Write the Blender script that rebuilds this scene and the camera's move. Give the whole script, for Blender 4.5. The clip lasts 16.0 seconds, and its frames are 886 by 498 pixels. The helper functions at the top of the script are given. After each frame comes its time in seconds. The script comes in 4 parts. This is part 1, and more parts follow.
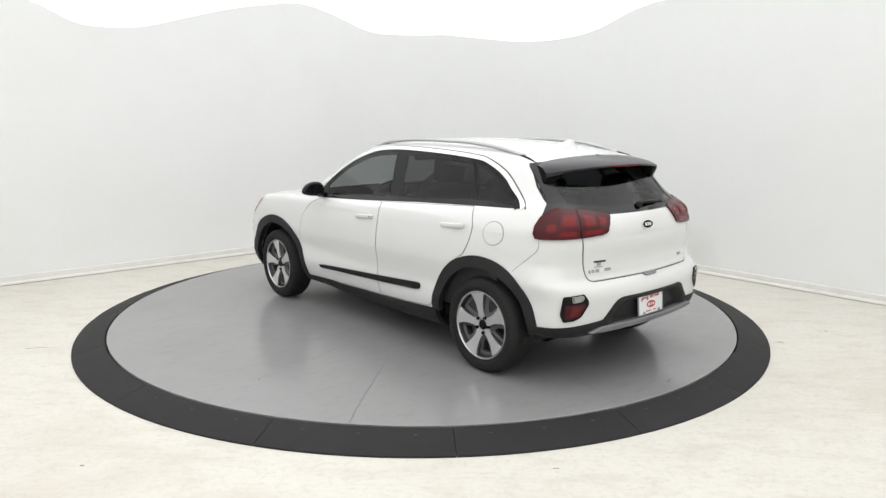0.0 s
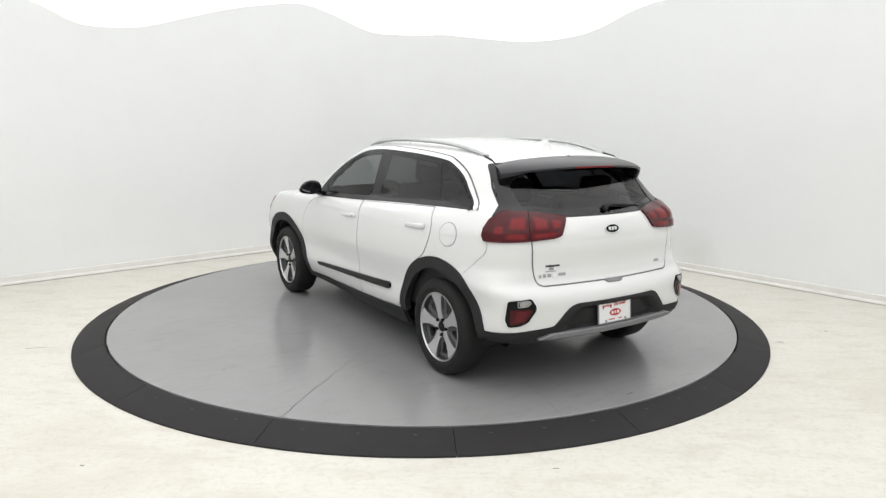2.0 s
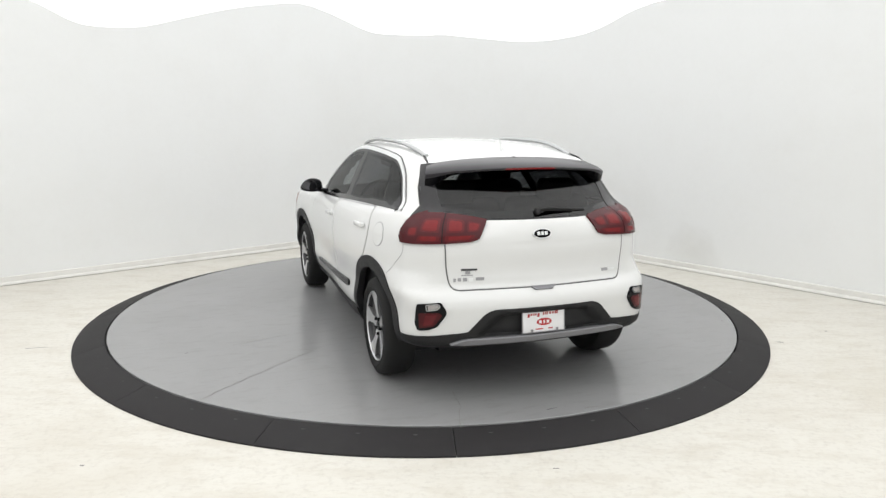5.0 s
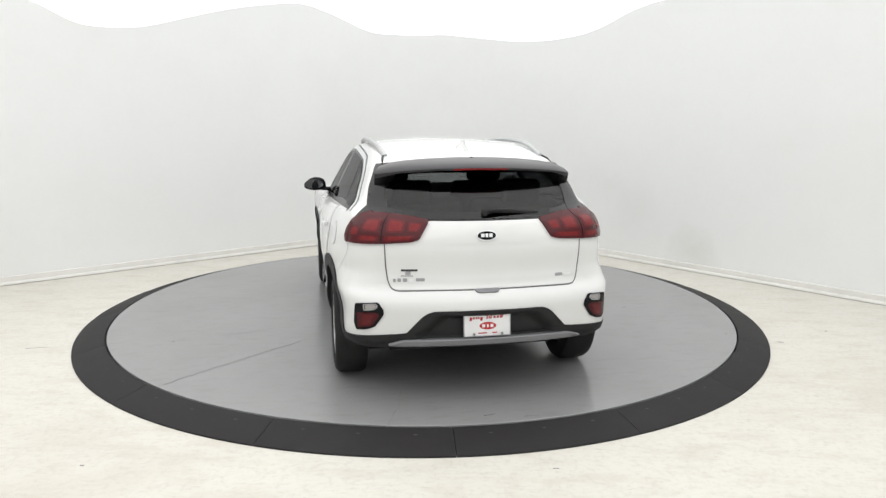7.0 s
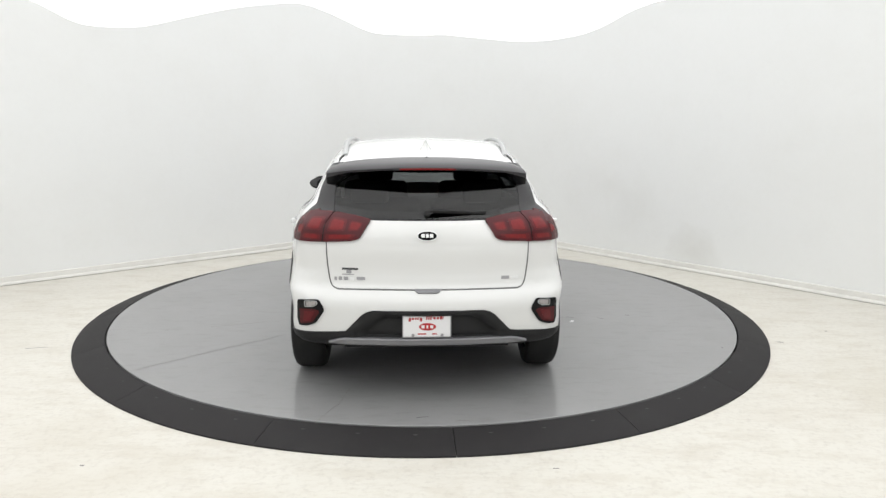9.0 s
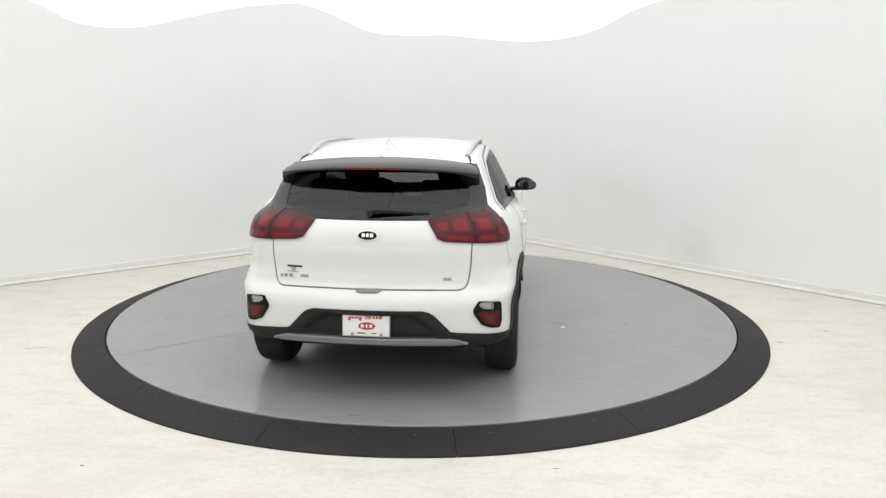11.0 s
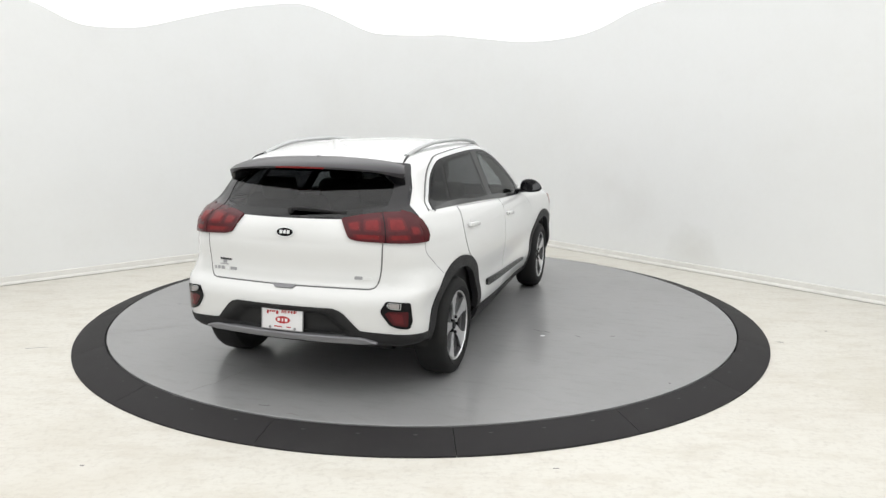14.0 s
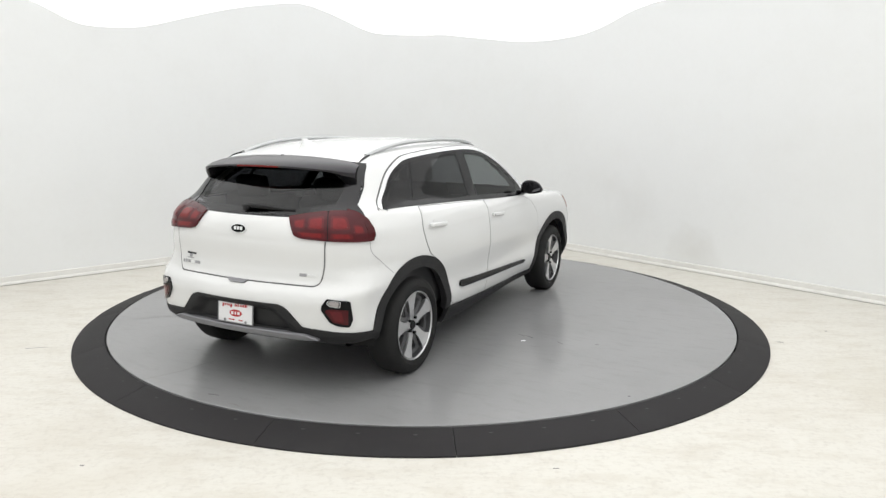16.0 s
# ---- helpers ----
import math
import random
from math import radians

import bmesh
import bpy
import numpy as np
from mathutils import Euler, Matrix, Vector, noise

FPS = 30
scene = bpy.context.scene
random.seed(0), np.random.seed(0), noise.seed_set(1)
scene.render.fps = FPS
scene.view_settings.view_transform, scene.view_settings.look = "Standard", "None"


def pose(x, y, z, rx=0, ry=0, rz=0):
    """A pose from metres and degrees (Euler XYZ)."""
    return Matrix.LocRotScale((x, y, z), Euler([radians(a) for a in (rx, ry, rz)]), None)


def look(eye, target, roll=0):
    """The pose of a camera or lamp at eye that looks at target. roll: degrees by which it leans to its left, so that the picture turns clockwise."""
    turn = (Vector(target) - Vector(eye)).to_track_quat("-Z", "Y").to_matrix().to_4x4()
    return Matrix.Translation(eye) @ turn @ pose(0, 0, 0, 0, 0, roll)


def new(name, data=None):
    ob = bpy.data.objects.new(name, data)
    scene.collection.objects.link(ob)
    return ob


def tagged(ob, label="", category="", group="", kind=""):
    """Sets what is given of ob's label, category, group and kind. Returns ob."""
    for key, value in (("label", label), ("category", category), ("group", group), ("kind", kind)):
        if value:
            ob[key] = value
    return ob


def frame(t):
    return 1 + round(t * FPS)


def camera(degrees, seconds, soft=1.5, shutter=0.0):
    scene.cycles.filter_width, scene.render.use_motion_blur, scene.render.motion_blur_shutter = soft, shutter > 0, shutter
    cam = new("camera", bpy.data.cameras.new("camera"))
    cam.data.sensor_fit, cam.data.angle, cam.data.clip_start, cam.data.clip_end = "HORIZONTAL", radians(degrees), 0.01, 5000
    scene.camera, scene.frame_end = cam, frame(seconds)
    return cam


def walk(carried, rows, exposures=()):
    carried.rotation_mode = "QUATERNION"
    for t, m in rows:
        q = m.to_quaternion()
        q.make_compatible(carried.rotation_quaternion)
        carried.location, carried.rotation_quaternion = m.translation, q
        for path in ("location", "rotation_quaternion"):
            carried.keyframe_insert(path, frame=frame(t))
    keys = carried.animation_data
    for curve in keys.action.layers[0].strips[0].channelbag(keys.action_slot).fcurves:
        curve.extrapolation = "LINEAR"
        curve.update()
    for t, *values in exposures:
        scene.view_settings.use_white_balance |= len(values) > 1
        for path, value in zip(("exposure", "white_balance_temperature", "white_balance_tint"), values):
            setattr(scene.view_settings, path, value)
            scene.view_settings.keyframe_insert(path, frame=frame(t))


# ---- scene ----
EYE = (0.0, -6.218, 1.626)
AIM = (0.1537, -0.3158, 0.558)
ROOM_CORNER = Vector((0.361, 5.08))        # far corner of the studio
WALL_W = Vector((-0.762, -0.647))          # runs of the two far walls
WALL_E = Vector((0.635, -0.772))
FLOOR_Z = -0.0690                          # the turntable's top is z = 0
DISC_R, RAMP_R = 2.666, 2.907
TURN_START, TURN_SPEED = 39.69, -4.2637    # degrees, degrees a second
CAR_X, CAR_Y = -0.0355, -1.6422            # rear axle's middle on the turntable

cam = camera(65.35, 16.0, soft=1.4)
walk(cam, [(0.0, look(EYE, AIM, 0.275)), (16.0, look(EYE, AIM, 0.275))], exposures=[(0.0, 0.0, 6500, 10), (16.0, 0.0, 6500, 10)])

# ---- light: the fabric ceiling glows, less towards its hem; the closed room bounces it ----
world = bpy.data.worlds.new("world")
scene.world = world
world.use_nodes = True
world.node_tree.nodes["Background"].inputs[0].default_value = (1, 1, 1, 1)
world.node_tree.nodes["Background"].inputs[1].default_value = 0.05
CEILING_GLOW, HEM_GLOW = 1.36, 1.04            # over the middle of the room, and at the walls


# ---- materials ----
def material(name, base, rough=0.5, metal=0.0, coat=0.0, grain=0.0, grain_size=60.0, stain=0.0, stain_size=2.0, bump=0.0, bump_size=200.0, spec=0.5, stain_tint=None, island=0.0):
    m = bpy.data.materials.new(name)
    m.use_nodes = True
    nt = m.node_tree
    b = nt.nodes["Principled BSDF"]
    b.inputs["Roughness"].default_value = rough
    b.inputs["Metallic"].default_value = metal
    b.inputs["Coat Weight"].default_value = coat
    b.inputs["Coat Roughness"].default_value = 0.04
    b.inputs["Specular IOR Level"].default_value = spec
    co = nt.nodes.new("ShaderNodeTexCoord")
    dark = [c * 0.55 for c in base] if stain_tint is None else stain_tint
    last = None

    def mixed(prev, factor, colour):
        mx = nt.nodes.new("ShaderNodeMix")
        mx.data_type = "RGBA"
        nt.links.new(factor, mx.inputs["Factor"])
        if prev is None:
            mx.inputs["A"].default_value = (*base, 1)
        else:
            nt.links.new(prev, mx.inputs["A"])
        mx.inputs["B"].default_value = (*colour, 1)
        return mx.outputs["Result"]

    def field(size, detail, lo, hi, amount):
        n = nt.nodes.new("ShaderNodeTexNoise")
        n.inputs["Scale"].default_value = size
        n.inputs["Detail"].default_value = detail
        nt.links.new(co.outputs["Object"], n.inputs["Vector"])
        r = nt.nodes.new("ShaderNodeMapRange")
        r.inputs["From Min"].default_value, r.inputs["From Max"].default_value = lo, hi
        r.inputs["To Max"].default_value = amount
        nt.links.new(n.outputs["Fac"], r.inputs["Value"])
        return r.outputs["Result"]
    if stain:
        last = mixed(last, field(stain_size, 6, 0.48, 0.72, stain), dark)
    if grain:
        last = mixed(last, field(grain_size, 3, 0.35, 0.75, grain), [c * 0.6 for c in base])
    if island:
        oi = nt.nodes.new("ShaderNodeObjectInfo")
        mu = nt.nodes.new("ShaderNodeMath")
        mu.operation = "MULTIPLY"
        mu.inputs[1].default_value = island
        nt.links.new(oi.outputs["Random"], mu.inputs[0])
        last = mixed(last, mu.outputs[0], [c * 0.5 for c in base])
    if last is None:
        b.inputs["Base Color"].default_value = (*base, 1)
    else:
        nt.links.new(last, b.inputs["Base Color"])
    if bump:
        n = nt.nodes.new("ShaderNodeTexNoise")
        n.inputs["Scale"].default_value = bump_size
        n.inputs["Detail"].default_value = 3
        nt.links.new(co.outputs["Object"], n.inputs["Vector"])
        bp = nt.nodes.new("ShaderNodeBump")
        bp.inputs["Strength"].default_value = bump
        bp.inputs["Distance"].default_value = 0.002
        nt.links.new(n.outputs["Fac"], bp.inputs["Height"])
        nt.links.new(bp.outputs["Normal"], b.inputs["Normal"])
    return m


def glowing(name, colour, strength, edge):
    """Fabric lit from behind; its glow is set to fade from the room's middle to its hem."""
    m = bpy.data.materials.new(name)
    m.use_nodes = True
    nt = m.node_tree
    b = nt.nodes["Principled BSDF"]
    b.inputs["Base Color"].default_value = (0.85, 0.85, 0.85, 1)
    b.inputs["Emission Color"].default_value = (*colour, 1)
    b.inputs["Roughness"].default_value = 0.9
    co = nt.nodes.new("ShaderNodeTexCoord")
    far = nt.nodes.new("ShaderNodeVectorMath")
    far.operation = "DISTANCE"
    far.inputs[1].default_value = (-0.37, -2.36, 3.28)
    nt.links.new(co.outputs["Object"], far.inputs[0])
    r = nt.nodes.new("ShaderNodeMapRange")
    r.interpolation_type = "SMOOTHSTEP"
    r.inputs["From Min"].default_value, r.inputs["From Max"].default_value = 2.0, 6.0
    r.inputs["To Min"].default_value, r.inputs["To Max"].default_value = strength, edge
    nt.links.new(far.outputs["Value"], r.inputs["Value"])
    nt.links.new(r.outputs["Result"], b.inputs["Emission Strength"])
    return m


def weathered(name, base, layers, rough=0.55, spec=0.3, bump=0.15, bump_size=40.0, near=None):
    """A painted surface with several layers of stains: (size, stretch, turn, low, high, amount, colour)."""
    m = material(name, base, rough, bump=bump, bump_size=bump_size, spec=spec)
    nt = m.node_tree
    b = nt.nodes["Principled BSDF"]
    co = nt.nodes.new("ShaderNodeTexCoord")
    last = None

    def over(factor, colour):
        mx = nt.nodes.new("ShaderNodeMix")
        mx.data_type = "RGBA"
        nt.links.new(factor, mx.inputs["Factor"])
        if last is None:
            mx.inputs["A"].default_value = (*base, 1)
        else:
            nt.links.new(last, mx.inputs["A"])
        mx.inputs["B"].default_value = (*colour, 1)
        return mx.outputs["Result"]

    for size, stretch, turn, lo, hi, amount, colour in layers:
        mp = nt.nodes.new("ShaderNodeMapping")
        mp.inputs["Rotation"].default_value = (0, 0, radians(turn))
        mp.inputs["Scale"].default_value = (1, stretch, 1)
        nt.links.new(co.outputs["Object"], mp.inputs["Vector"])
        n = nt.nodes.new("ShaderNodeTexNoise")
        n.inputs["Scale"].default_value = size
        n.inputs["Detail"].default_value = 9
        n.inputs["Roughness"].default_value = 0.62
        nt.links.new(mp.outputs[0], n.inputs["Vector"])
        r = nt.nodes.new("ShaderNodeMapRange")
        r.inputs["From Min"].default_value, r.inputs["From Max"].default_value = lo, hi
        r.inputs["To Max"].default_value = amount
        nt.links.new(n.outputs["Fac"], r.inputs["Value"])
        last = over(r.outputs["Result"], colour)
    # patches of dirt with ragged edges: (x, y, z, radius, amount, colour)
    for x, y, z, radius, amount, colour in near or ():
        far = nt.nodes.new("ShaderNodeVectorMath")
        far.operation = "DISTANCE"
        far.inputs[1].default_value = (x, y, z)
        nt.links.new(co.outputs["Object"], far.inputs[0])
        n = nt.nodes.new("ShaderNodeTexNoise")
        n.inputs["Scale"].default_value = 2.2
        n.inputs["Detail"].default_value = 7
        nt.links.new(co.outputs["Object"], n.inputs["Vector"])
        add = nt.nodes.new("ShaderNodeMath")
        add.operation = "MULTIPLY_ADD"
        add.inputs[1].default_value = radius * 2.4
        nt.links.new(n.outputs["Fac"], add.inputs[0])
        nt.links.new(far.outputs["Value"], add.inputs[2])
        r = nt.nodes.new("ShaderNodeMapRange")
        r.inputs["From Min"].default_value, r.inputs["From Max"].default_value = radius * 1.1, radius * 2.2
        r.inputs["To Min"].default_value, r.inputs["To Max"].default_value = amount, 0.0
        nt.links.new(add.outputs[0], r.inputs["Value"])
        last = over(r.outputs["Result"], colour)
    nt.links.new(last, b.inputs["Base Color"])
    return m


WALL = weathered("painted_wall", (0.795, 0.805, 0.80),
                 [(0.5, 1, 0, 0.48, 0.75, 0.16, (0.66, 0.65, 0.615)), (3.0, 1, 0, 0.5, 0.8, 0.10, (0.68, 0.67, 0.64)), (18.0, 1, 0, 0.45, 0.8, 0.05, (0.6, 0.6, 0.58))],
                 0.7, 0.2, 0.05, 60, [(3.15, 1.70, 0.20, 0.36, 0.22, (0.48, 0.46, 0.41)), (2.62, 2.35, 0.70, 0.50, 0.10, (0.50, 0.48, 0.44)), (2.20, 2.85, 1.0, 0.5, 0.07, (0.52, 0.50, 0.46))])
FLOOR = weathered("painted_concrete", (0.662, 0.645, 0.59),
                  [(0.55, 1, 0, 0.40, 0.70, 0.40, (0.56, 0.53, 0.475)), (2.6, 2.6, 28, 0.48, 0.70, 0.46, (0.51, 0.47, 0.40)), (11.0, 3.0, 35, 0.50, 0.76, 0.34, (0.47, 0.425, 0.35)),
                   (34.0, 1, 0, 0.50, 0.76, 0.40, (0.42, 0.39, 0.35)), (7.0, 5.0, -58, 0.60, 0.72, 0.28, (0.40, 0.37, 0.33))],
                  0.55, 0.3, 0.2, 45, [(-1.9, -3.4, -0.07, 1.0, 0.5, (0.50, 0.46, 0.39)), (3.2, -2.0, -0.07, 0.7, 0.4, (0.52, 0.49, 0.41)), (-3.9, -1.2, -0.07, 0.9, 0.4, (0.52, 0.48, 0.40))])
DISC = weathered("grey_floor_paint", (0.265, 0.265, 0.267),
                 [(1.1, 1, 0, 0.45, 0.75, 0.3, (0.185, 0.185, 0.183)), (5.0, 3.0, 20, 0.52, 0.75, 0.3, (0.175, 0.175, 0.172)), (60.0, 1, 0, 0.5, 0.8, 0.10, (0.13, 0.13, 0.13))], 0.21, 0.5, 0.04, 30)
RAMP = material("black_rubber", (0.021, 0.0195, 0.0205), 0.65, spec=0.22, stain=0.3, stain_size=5, stain_tint=(0.032, 0.032, 0.032), grain=0.2, grain_size=90, bump=0.2, bump_size=300, island=0.4)
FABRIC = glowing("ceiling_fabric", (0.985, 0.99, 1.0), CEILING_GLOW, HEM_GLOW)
MOULD = material("white_moulding", (0.72, 0.71, 0.675), 0.5, stain=0.2, stain_size=3, grain=0.05, grain_size=20)
GRIME = material("black_grime", (0.03, 0.03, 0.03), 0.7)
SCUFF = material("scuffed_paint", (0.150, 0.143, 0.140), 0.6, grain=0.3, grain_size=80)
CHIP = material("white_chip", (0.8, 0.8, 0.8), 0.6)


# ---- building helpers ----
def mesh_of(name, verts, faces, mat, smooth=True):
    me = bpy.data.meshes.new(name)
    me.from_pydata([tuple(v) for v in verts], [], faces)
    me.materials.append(mat)
    if smooth:
        for p in me.polygons:
            p.use_smooth = True
    me.update()
    return me


def part(name, bm, mat, parent, label="", smooth=True):
    """One bmesh (or a finished mesh) as one mesh object under a thing or under a part."""
    if isinstance(bm, bpy.types.Mesh):
        me = bm
    else:
        me = bpy.data.meshes.new(name)
        if bm.faces.layers.int.get("laid") is None:
            bmesh.ops.recalc_face_normals(bm, faces=bm.faces)
        if smooth:
            for f in bm.faces:
                f.smooth = True
            for e in bm.edges:
                if len(e.link_faces) == 2 and e.calc_face_angle(0) > 0.7:
                    e.smooth = False
        bm.to_mesh(me)
        bm.free()
        me.materials.append(mat)
    ob = new(name, me)
    if parent is not None:
        ob.parent = parent
    return tagged(ob, label) if label else ob


def block(size, at=(0, 0, 0), bevel=0.0, turn=None, segments=2):
    bm = bmesh.new()
    bmesh.ops.create_cube(bm, size=1)
    bmesh.ops.scale(bm, vec=size, verts=bm.verts)
    if bevel:
        bmesh.ops.bevel(bm, geom=bm.edges[:], offset=bevel, segments=segments, profile=0.5, affect="EDGES")
    if turn is not None:
        bmesh.ops.transform(bm, matrix=turn, verts=bm.verts)
    bmesh.ops.translate(bm, vec=at, verts=bm.verts)
    return bm


def lathe(profile, n=48, axis="x", caps=False):
    """Turns (radius, along) points about an axis."""
    bm = bmesh.new()
    rings = []
    for r, a in profile:
        ring = []
        for i in range(n):
            p = 2 * math.pi * i / n
            c, s = r * math.cos(p), r * math.sin(p)
            ring.append(bm.verts.new((a, c, s) if axis == "x" else (c, s, a)))
        rings.append(ring)
    for a, b in zip(rings, rings[1:]):
        for i in range(n):
            bm.faces.new((a[i], a[(i + 1) % n], b[(i + 1) % n], b[i]))
    if caps:
        bm.faces.new(rings[0])
        bm.faces.new(rings[-1])
    return bm


# ---- the studio ----
def wall_slab(name, a, b, z0, z1, inward, thick=0.15):
    """A wall along a polyline in plan, its inner face on the line."""
    line = [Vector(p) for p in a] if b is None else [Vector(a), Vector(b)]
    out = []
    for i, p in enumerate(line):
        d = (line[min(i + 1, len(line) - 1)] - line[max(i - 1, 0)]).normalized()
        n = Vector((-d.y, d.x)) * inward
        out.append(p - n * thick)
    bm = bmesh.new()
    rows = [[bm.verts.new((*p, z)) for p in pts] for pts, z in ((line, z0), (line, z1), (out, z1), (out, z0))]
    for r, s in zip(rows, rows[1:] + rows[:1]):
        for i in range(len(line) - 1):
            bm.faces.new((r[i], r[i + 1], s[i + 1], s[i]))
    for i in (0, -1):
        bm.faces.new([r[i] for r in rows])
    return part(name, bm, WALL, None)


CORNER_R, ROOM_W, ROOM_E, WALL_TOP = 1.6, 10.6, 10.4, 3.6
PA, PB = ROOM_CORNER + WALL_W * ROOM_W, ROOM_CORNER + WALL_E * ROOM_E
PC = PA + WALL_E * ROOM_E


def far_line(off=0.0, steps=14):
    """Plan of the two far walls with their rounded corner, moved inwards by off."""
    r = CORNER_R
    centre = ROOM_CORNER + (WALL_W + WALL_E) * r
    pts = [PA + WALL_E * off]
    for i in range(steps + 1):
        a = math.pi / 2 * i / steps
        pts.append(centre - WALL_E * (r - off) * math.cos(a) - WALL_W * (r - off) * math.sin(a))
    pts.append(PB + WALL_W * off)
    return pts


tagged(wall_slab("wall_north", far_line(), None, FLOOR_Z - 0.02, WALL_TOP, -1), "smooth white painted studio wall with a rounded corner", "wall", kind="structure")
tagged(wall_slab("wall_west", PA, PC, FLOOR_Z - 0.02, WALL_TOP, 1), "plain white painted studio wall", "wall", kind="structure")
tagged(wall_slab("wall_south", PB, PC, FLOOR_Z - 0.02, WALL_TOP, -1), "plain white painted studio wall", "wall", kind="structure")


def studio_floor():
    c = (PA + PB) / 2
    bm = bmesh.new()
    n = 96
    hole = DISC_R + 0.03
    inner = [bm.verts.new((hole * math.cos(2 * math.pi * i / n), hole * math.sin(2 * math.pi * i / n), FLOOR_Z)) for i in range(n)]
    outer = [bm.verts.new((c.x + 8.2 * math.cos(2 * math.pi * i / n), c.y + 8.2 * math.sin(2 * math.pi * i / n), FLOOR_Z)) for i in range(n)]
    for i in range(n):
        bm.faces.new((inner[i], outer[i], outer[(i + 1) % n], inner[(i + 1) % n]))
    return part("floor", bm, FLOOR, None)


tagged(studio_floor(), "cream-white painted concrete floor with faint stains", "floor", kind="structure")


# ---- the car's outer skin, as one smooth field: below 0 inside, above 0 outside ----
def table(v, pairs):
    """Smooth reading of a short table (cubic through the knots, flat at its ends)."""
    xs = np.array([p[0] for p in pairs], float)
    ys = np.array([p[1] for p in pairs], float)
    m = np.gradient(ys, xs)
    v = np.clip(v, xs[0], xs[-1])
    i = np.clip(np.searchsorted(xs, v) - 1, 0, len(xs) - 2)
    h = xs[i + 1] - xs[i]
    t = (v - xs[i]) / h
    return ((2 * t**3 - 3 * t**2 + 1) * ys[i] + (t**3 - 2 * t**2 + t) * h * m[i]
            + (-2 * t**3 + 3 * t**2) * ys[i + 1] + (t**3 - t**2) * h * m[i + 1])


def both(a, b, k):
    """Rounded intersection of two fields."""
    h = np.clip(0.5 - 0.5 * (b - a) / k, 0, 1)
    return b + (a - b) * h + k * h * (1 - h)


def either(a, b, k):
    return -both(-a, -b, k)


BELT = [(-0.8, 1.152), (-0.5, 1.145), (-0.25, 1.130), (0.1, 1.11), (1.0, 1.062), (1.9, 1.012), (2.2, 1.01), (2.6, 1.004), (3.0, 0.974), (3.3, 0.912), (3.5, 0.80), (3.7, 0.62)]
WAIST = [(0.2, 0.765), (0.28, 0.815), (0.40, 0.860), (0.55, 0.862), (0.72, 0.888), (0.90, 0.886), (1.00, 0.868), (1.08, 0.832), (1.2, 0.77)]
PLAN = [(-0.8, -0.27), (-0.6, -0.160), (-0.4, -0.087), (-0.15, -0.03), (0.1, 0.0), (2.3, 0.005), (2.7, 0.025), (3.0, 0.038), (3.2, 0.038), (3.45, -0.06), (3.6, -0.22)]
TAIL = [(0.15, -0.50), (0.26, -0.62), (0.34, -0.705), (0.42, -0.735), (0.52, -0.743), (0.61, -0.742), (0.65, -0.724), (0.69, -0.69), (0.75, -0.674), (0.92, -0.672), (1.00, -0.658), (1.07, -0.635), (1.14, -0.58), (1.25, -0.5)]
NOSE = [(0.15, 3.38), (0.3, 3.50), (0.5, 3.55), (0.65, 3.53), (0.8, 3.43), (0.95, 3.28), (1.1, 3.1)]
ROOF = [(-0.7, 1.33), (-0.5, 1.366), (-0.2, 1.424), (0.05, 1.466), (0.3, 1.498), (0.7, 1.52), (1.2, 1.512), (1.6, 1.465), (1.9, 1.33), (2.2, 1.16), (2.5, 0.97), (2.8, 0.75)]
CABIN_PLAN = [(-0.8, -0.17), (-0.5, -0.108), (-0.25, -0.058), (0.2, -0.019), (1.2, -0.002), (1.7, -0.015), (2.2, -0.05), (2.6, -0.1)]
CABIN_SIDE = [(0.9, 0.878), (1.02, 0.832), (1.12, 0.783), (1.25, 0.715), (1.38, 0.645), (1.46, 0.595), (1.55, 0.50)]


def skin(x, y, z):
    ax = np.abs(x)
    narrow = table(y, PLAN) * np.where(y < 0, 1 - 0.57 * np.clip((0.78 - z) / 0.12, 0, 1), 1.0)
    lower = both(ax - table(z, WAIST) - narrow, z - table(y, BELT) + 0.05 * ax**2 - 0.02 + 0.07 * np.clip((0.60 - ax) / 0.2, 0, 1) * np.clip(-y / 0.3, 0, 1), 0.05)
    recess = 0.045 * np.clip((0.262 + 1.2 * np.clip(0.57 - z, 0, 0.13) - ax) / 0.06, 0, 1) * np.clip((0.552 - z) / 0.03, 0, 1) * np.clip((z - 0.39) / 0.02, 0, 1)
    lower = both(lower, table(z, TAIL) + (0.20 + 0.18 * np.clip((z - 1.04) / 0.1, 0, 1)) * ax**2 + recess - y, 0.13)
    lower = both(lower, y - table(z, NOSE) + 0.35 * ax**2, 0.15)
    lower = both(lower, np.where(y < 0, 0.21 + 0.13 * np.clip((-0.30 - y) / 0.12, 0, 1), 0.21) - z, 0.05)
    glass_rear = (-0.628 + np.maximum(z - 1.06, 0) * 0.95 + 0.38 * ax**2 - y) * 0.72
    cabin = both((ax - table(z, CABIN_SIDE) - table(y, CABIN_PLAN)) * 0.87, z - table(y, ROOF) + 0.10 * ax**2, 0.07)
    cabin = both(cabin, glass_rear, 0.05)
    cabin = both(cabin, 0.98 - z, 0.01)
    return either(lower, cabin, 0.05)


def slope(p):
    e = 1e-3
    g = np.stack([skin(p[:, 0] + e * i, p[:, 1] + e * j, p[:, 2] + e * k) - skin(p[:, 0] - e * i, p[:, 1] - e * j, p[:, 2] - e * k)
                  for i, j, k in ((1, 0, 0), (0, 1, 0), (0, 0, 1))], 1)
    return g / np.maximum(np.linalg.norm(g, axis=1, keepdims=True), 1e-9)


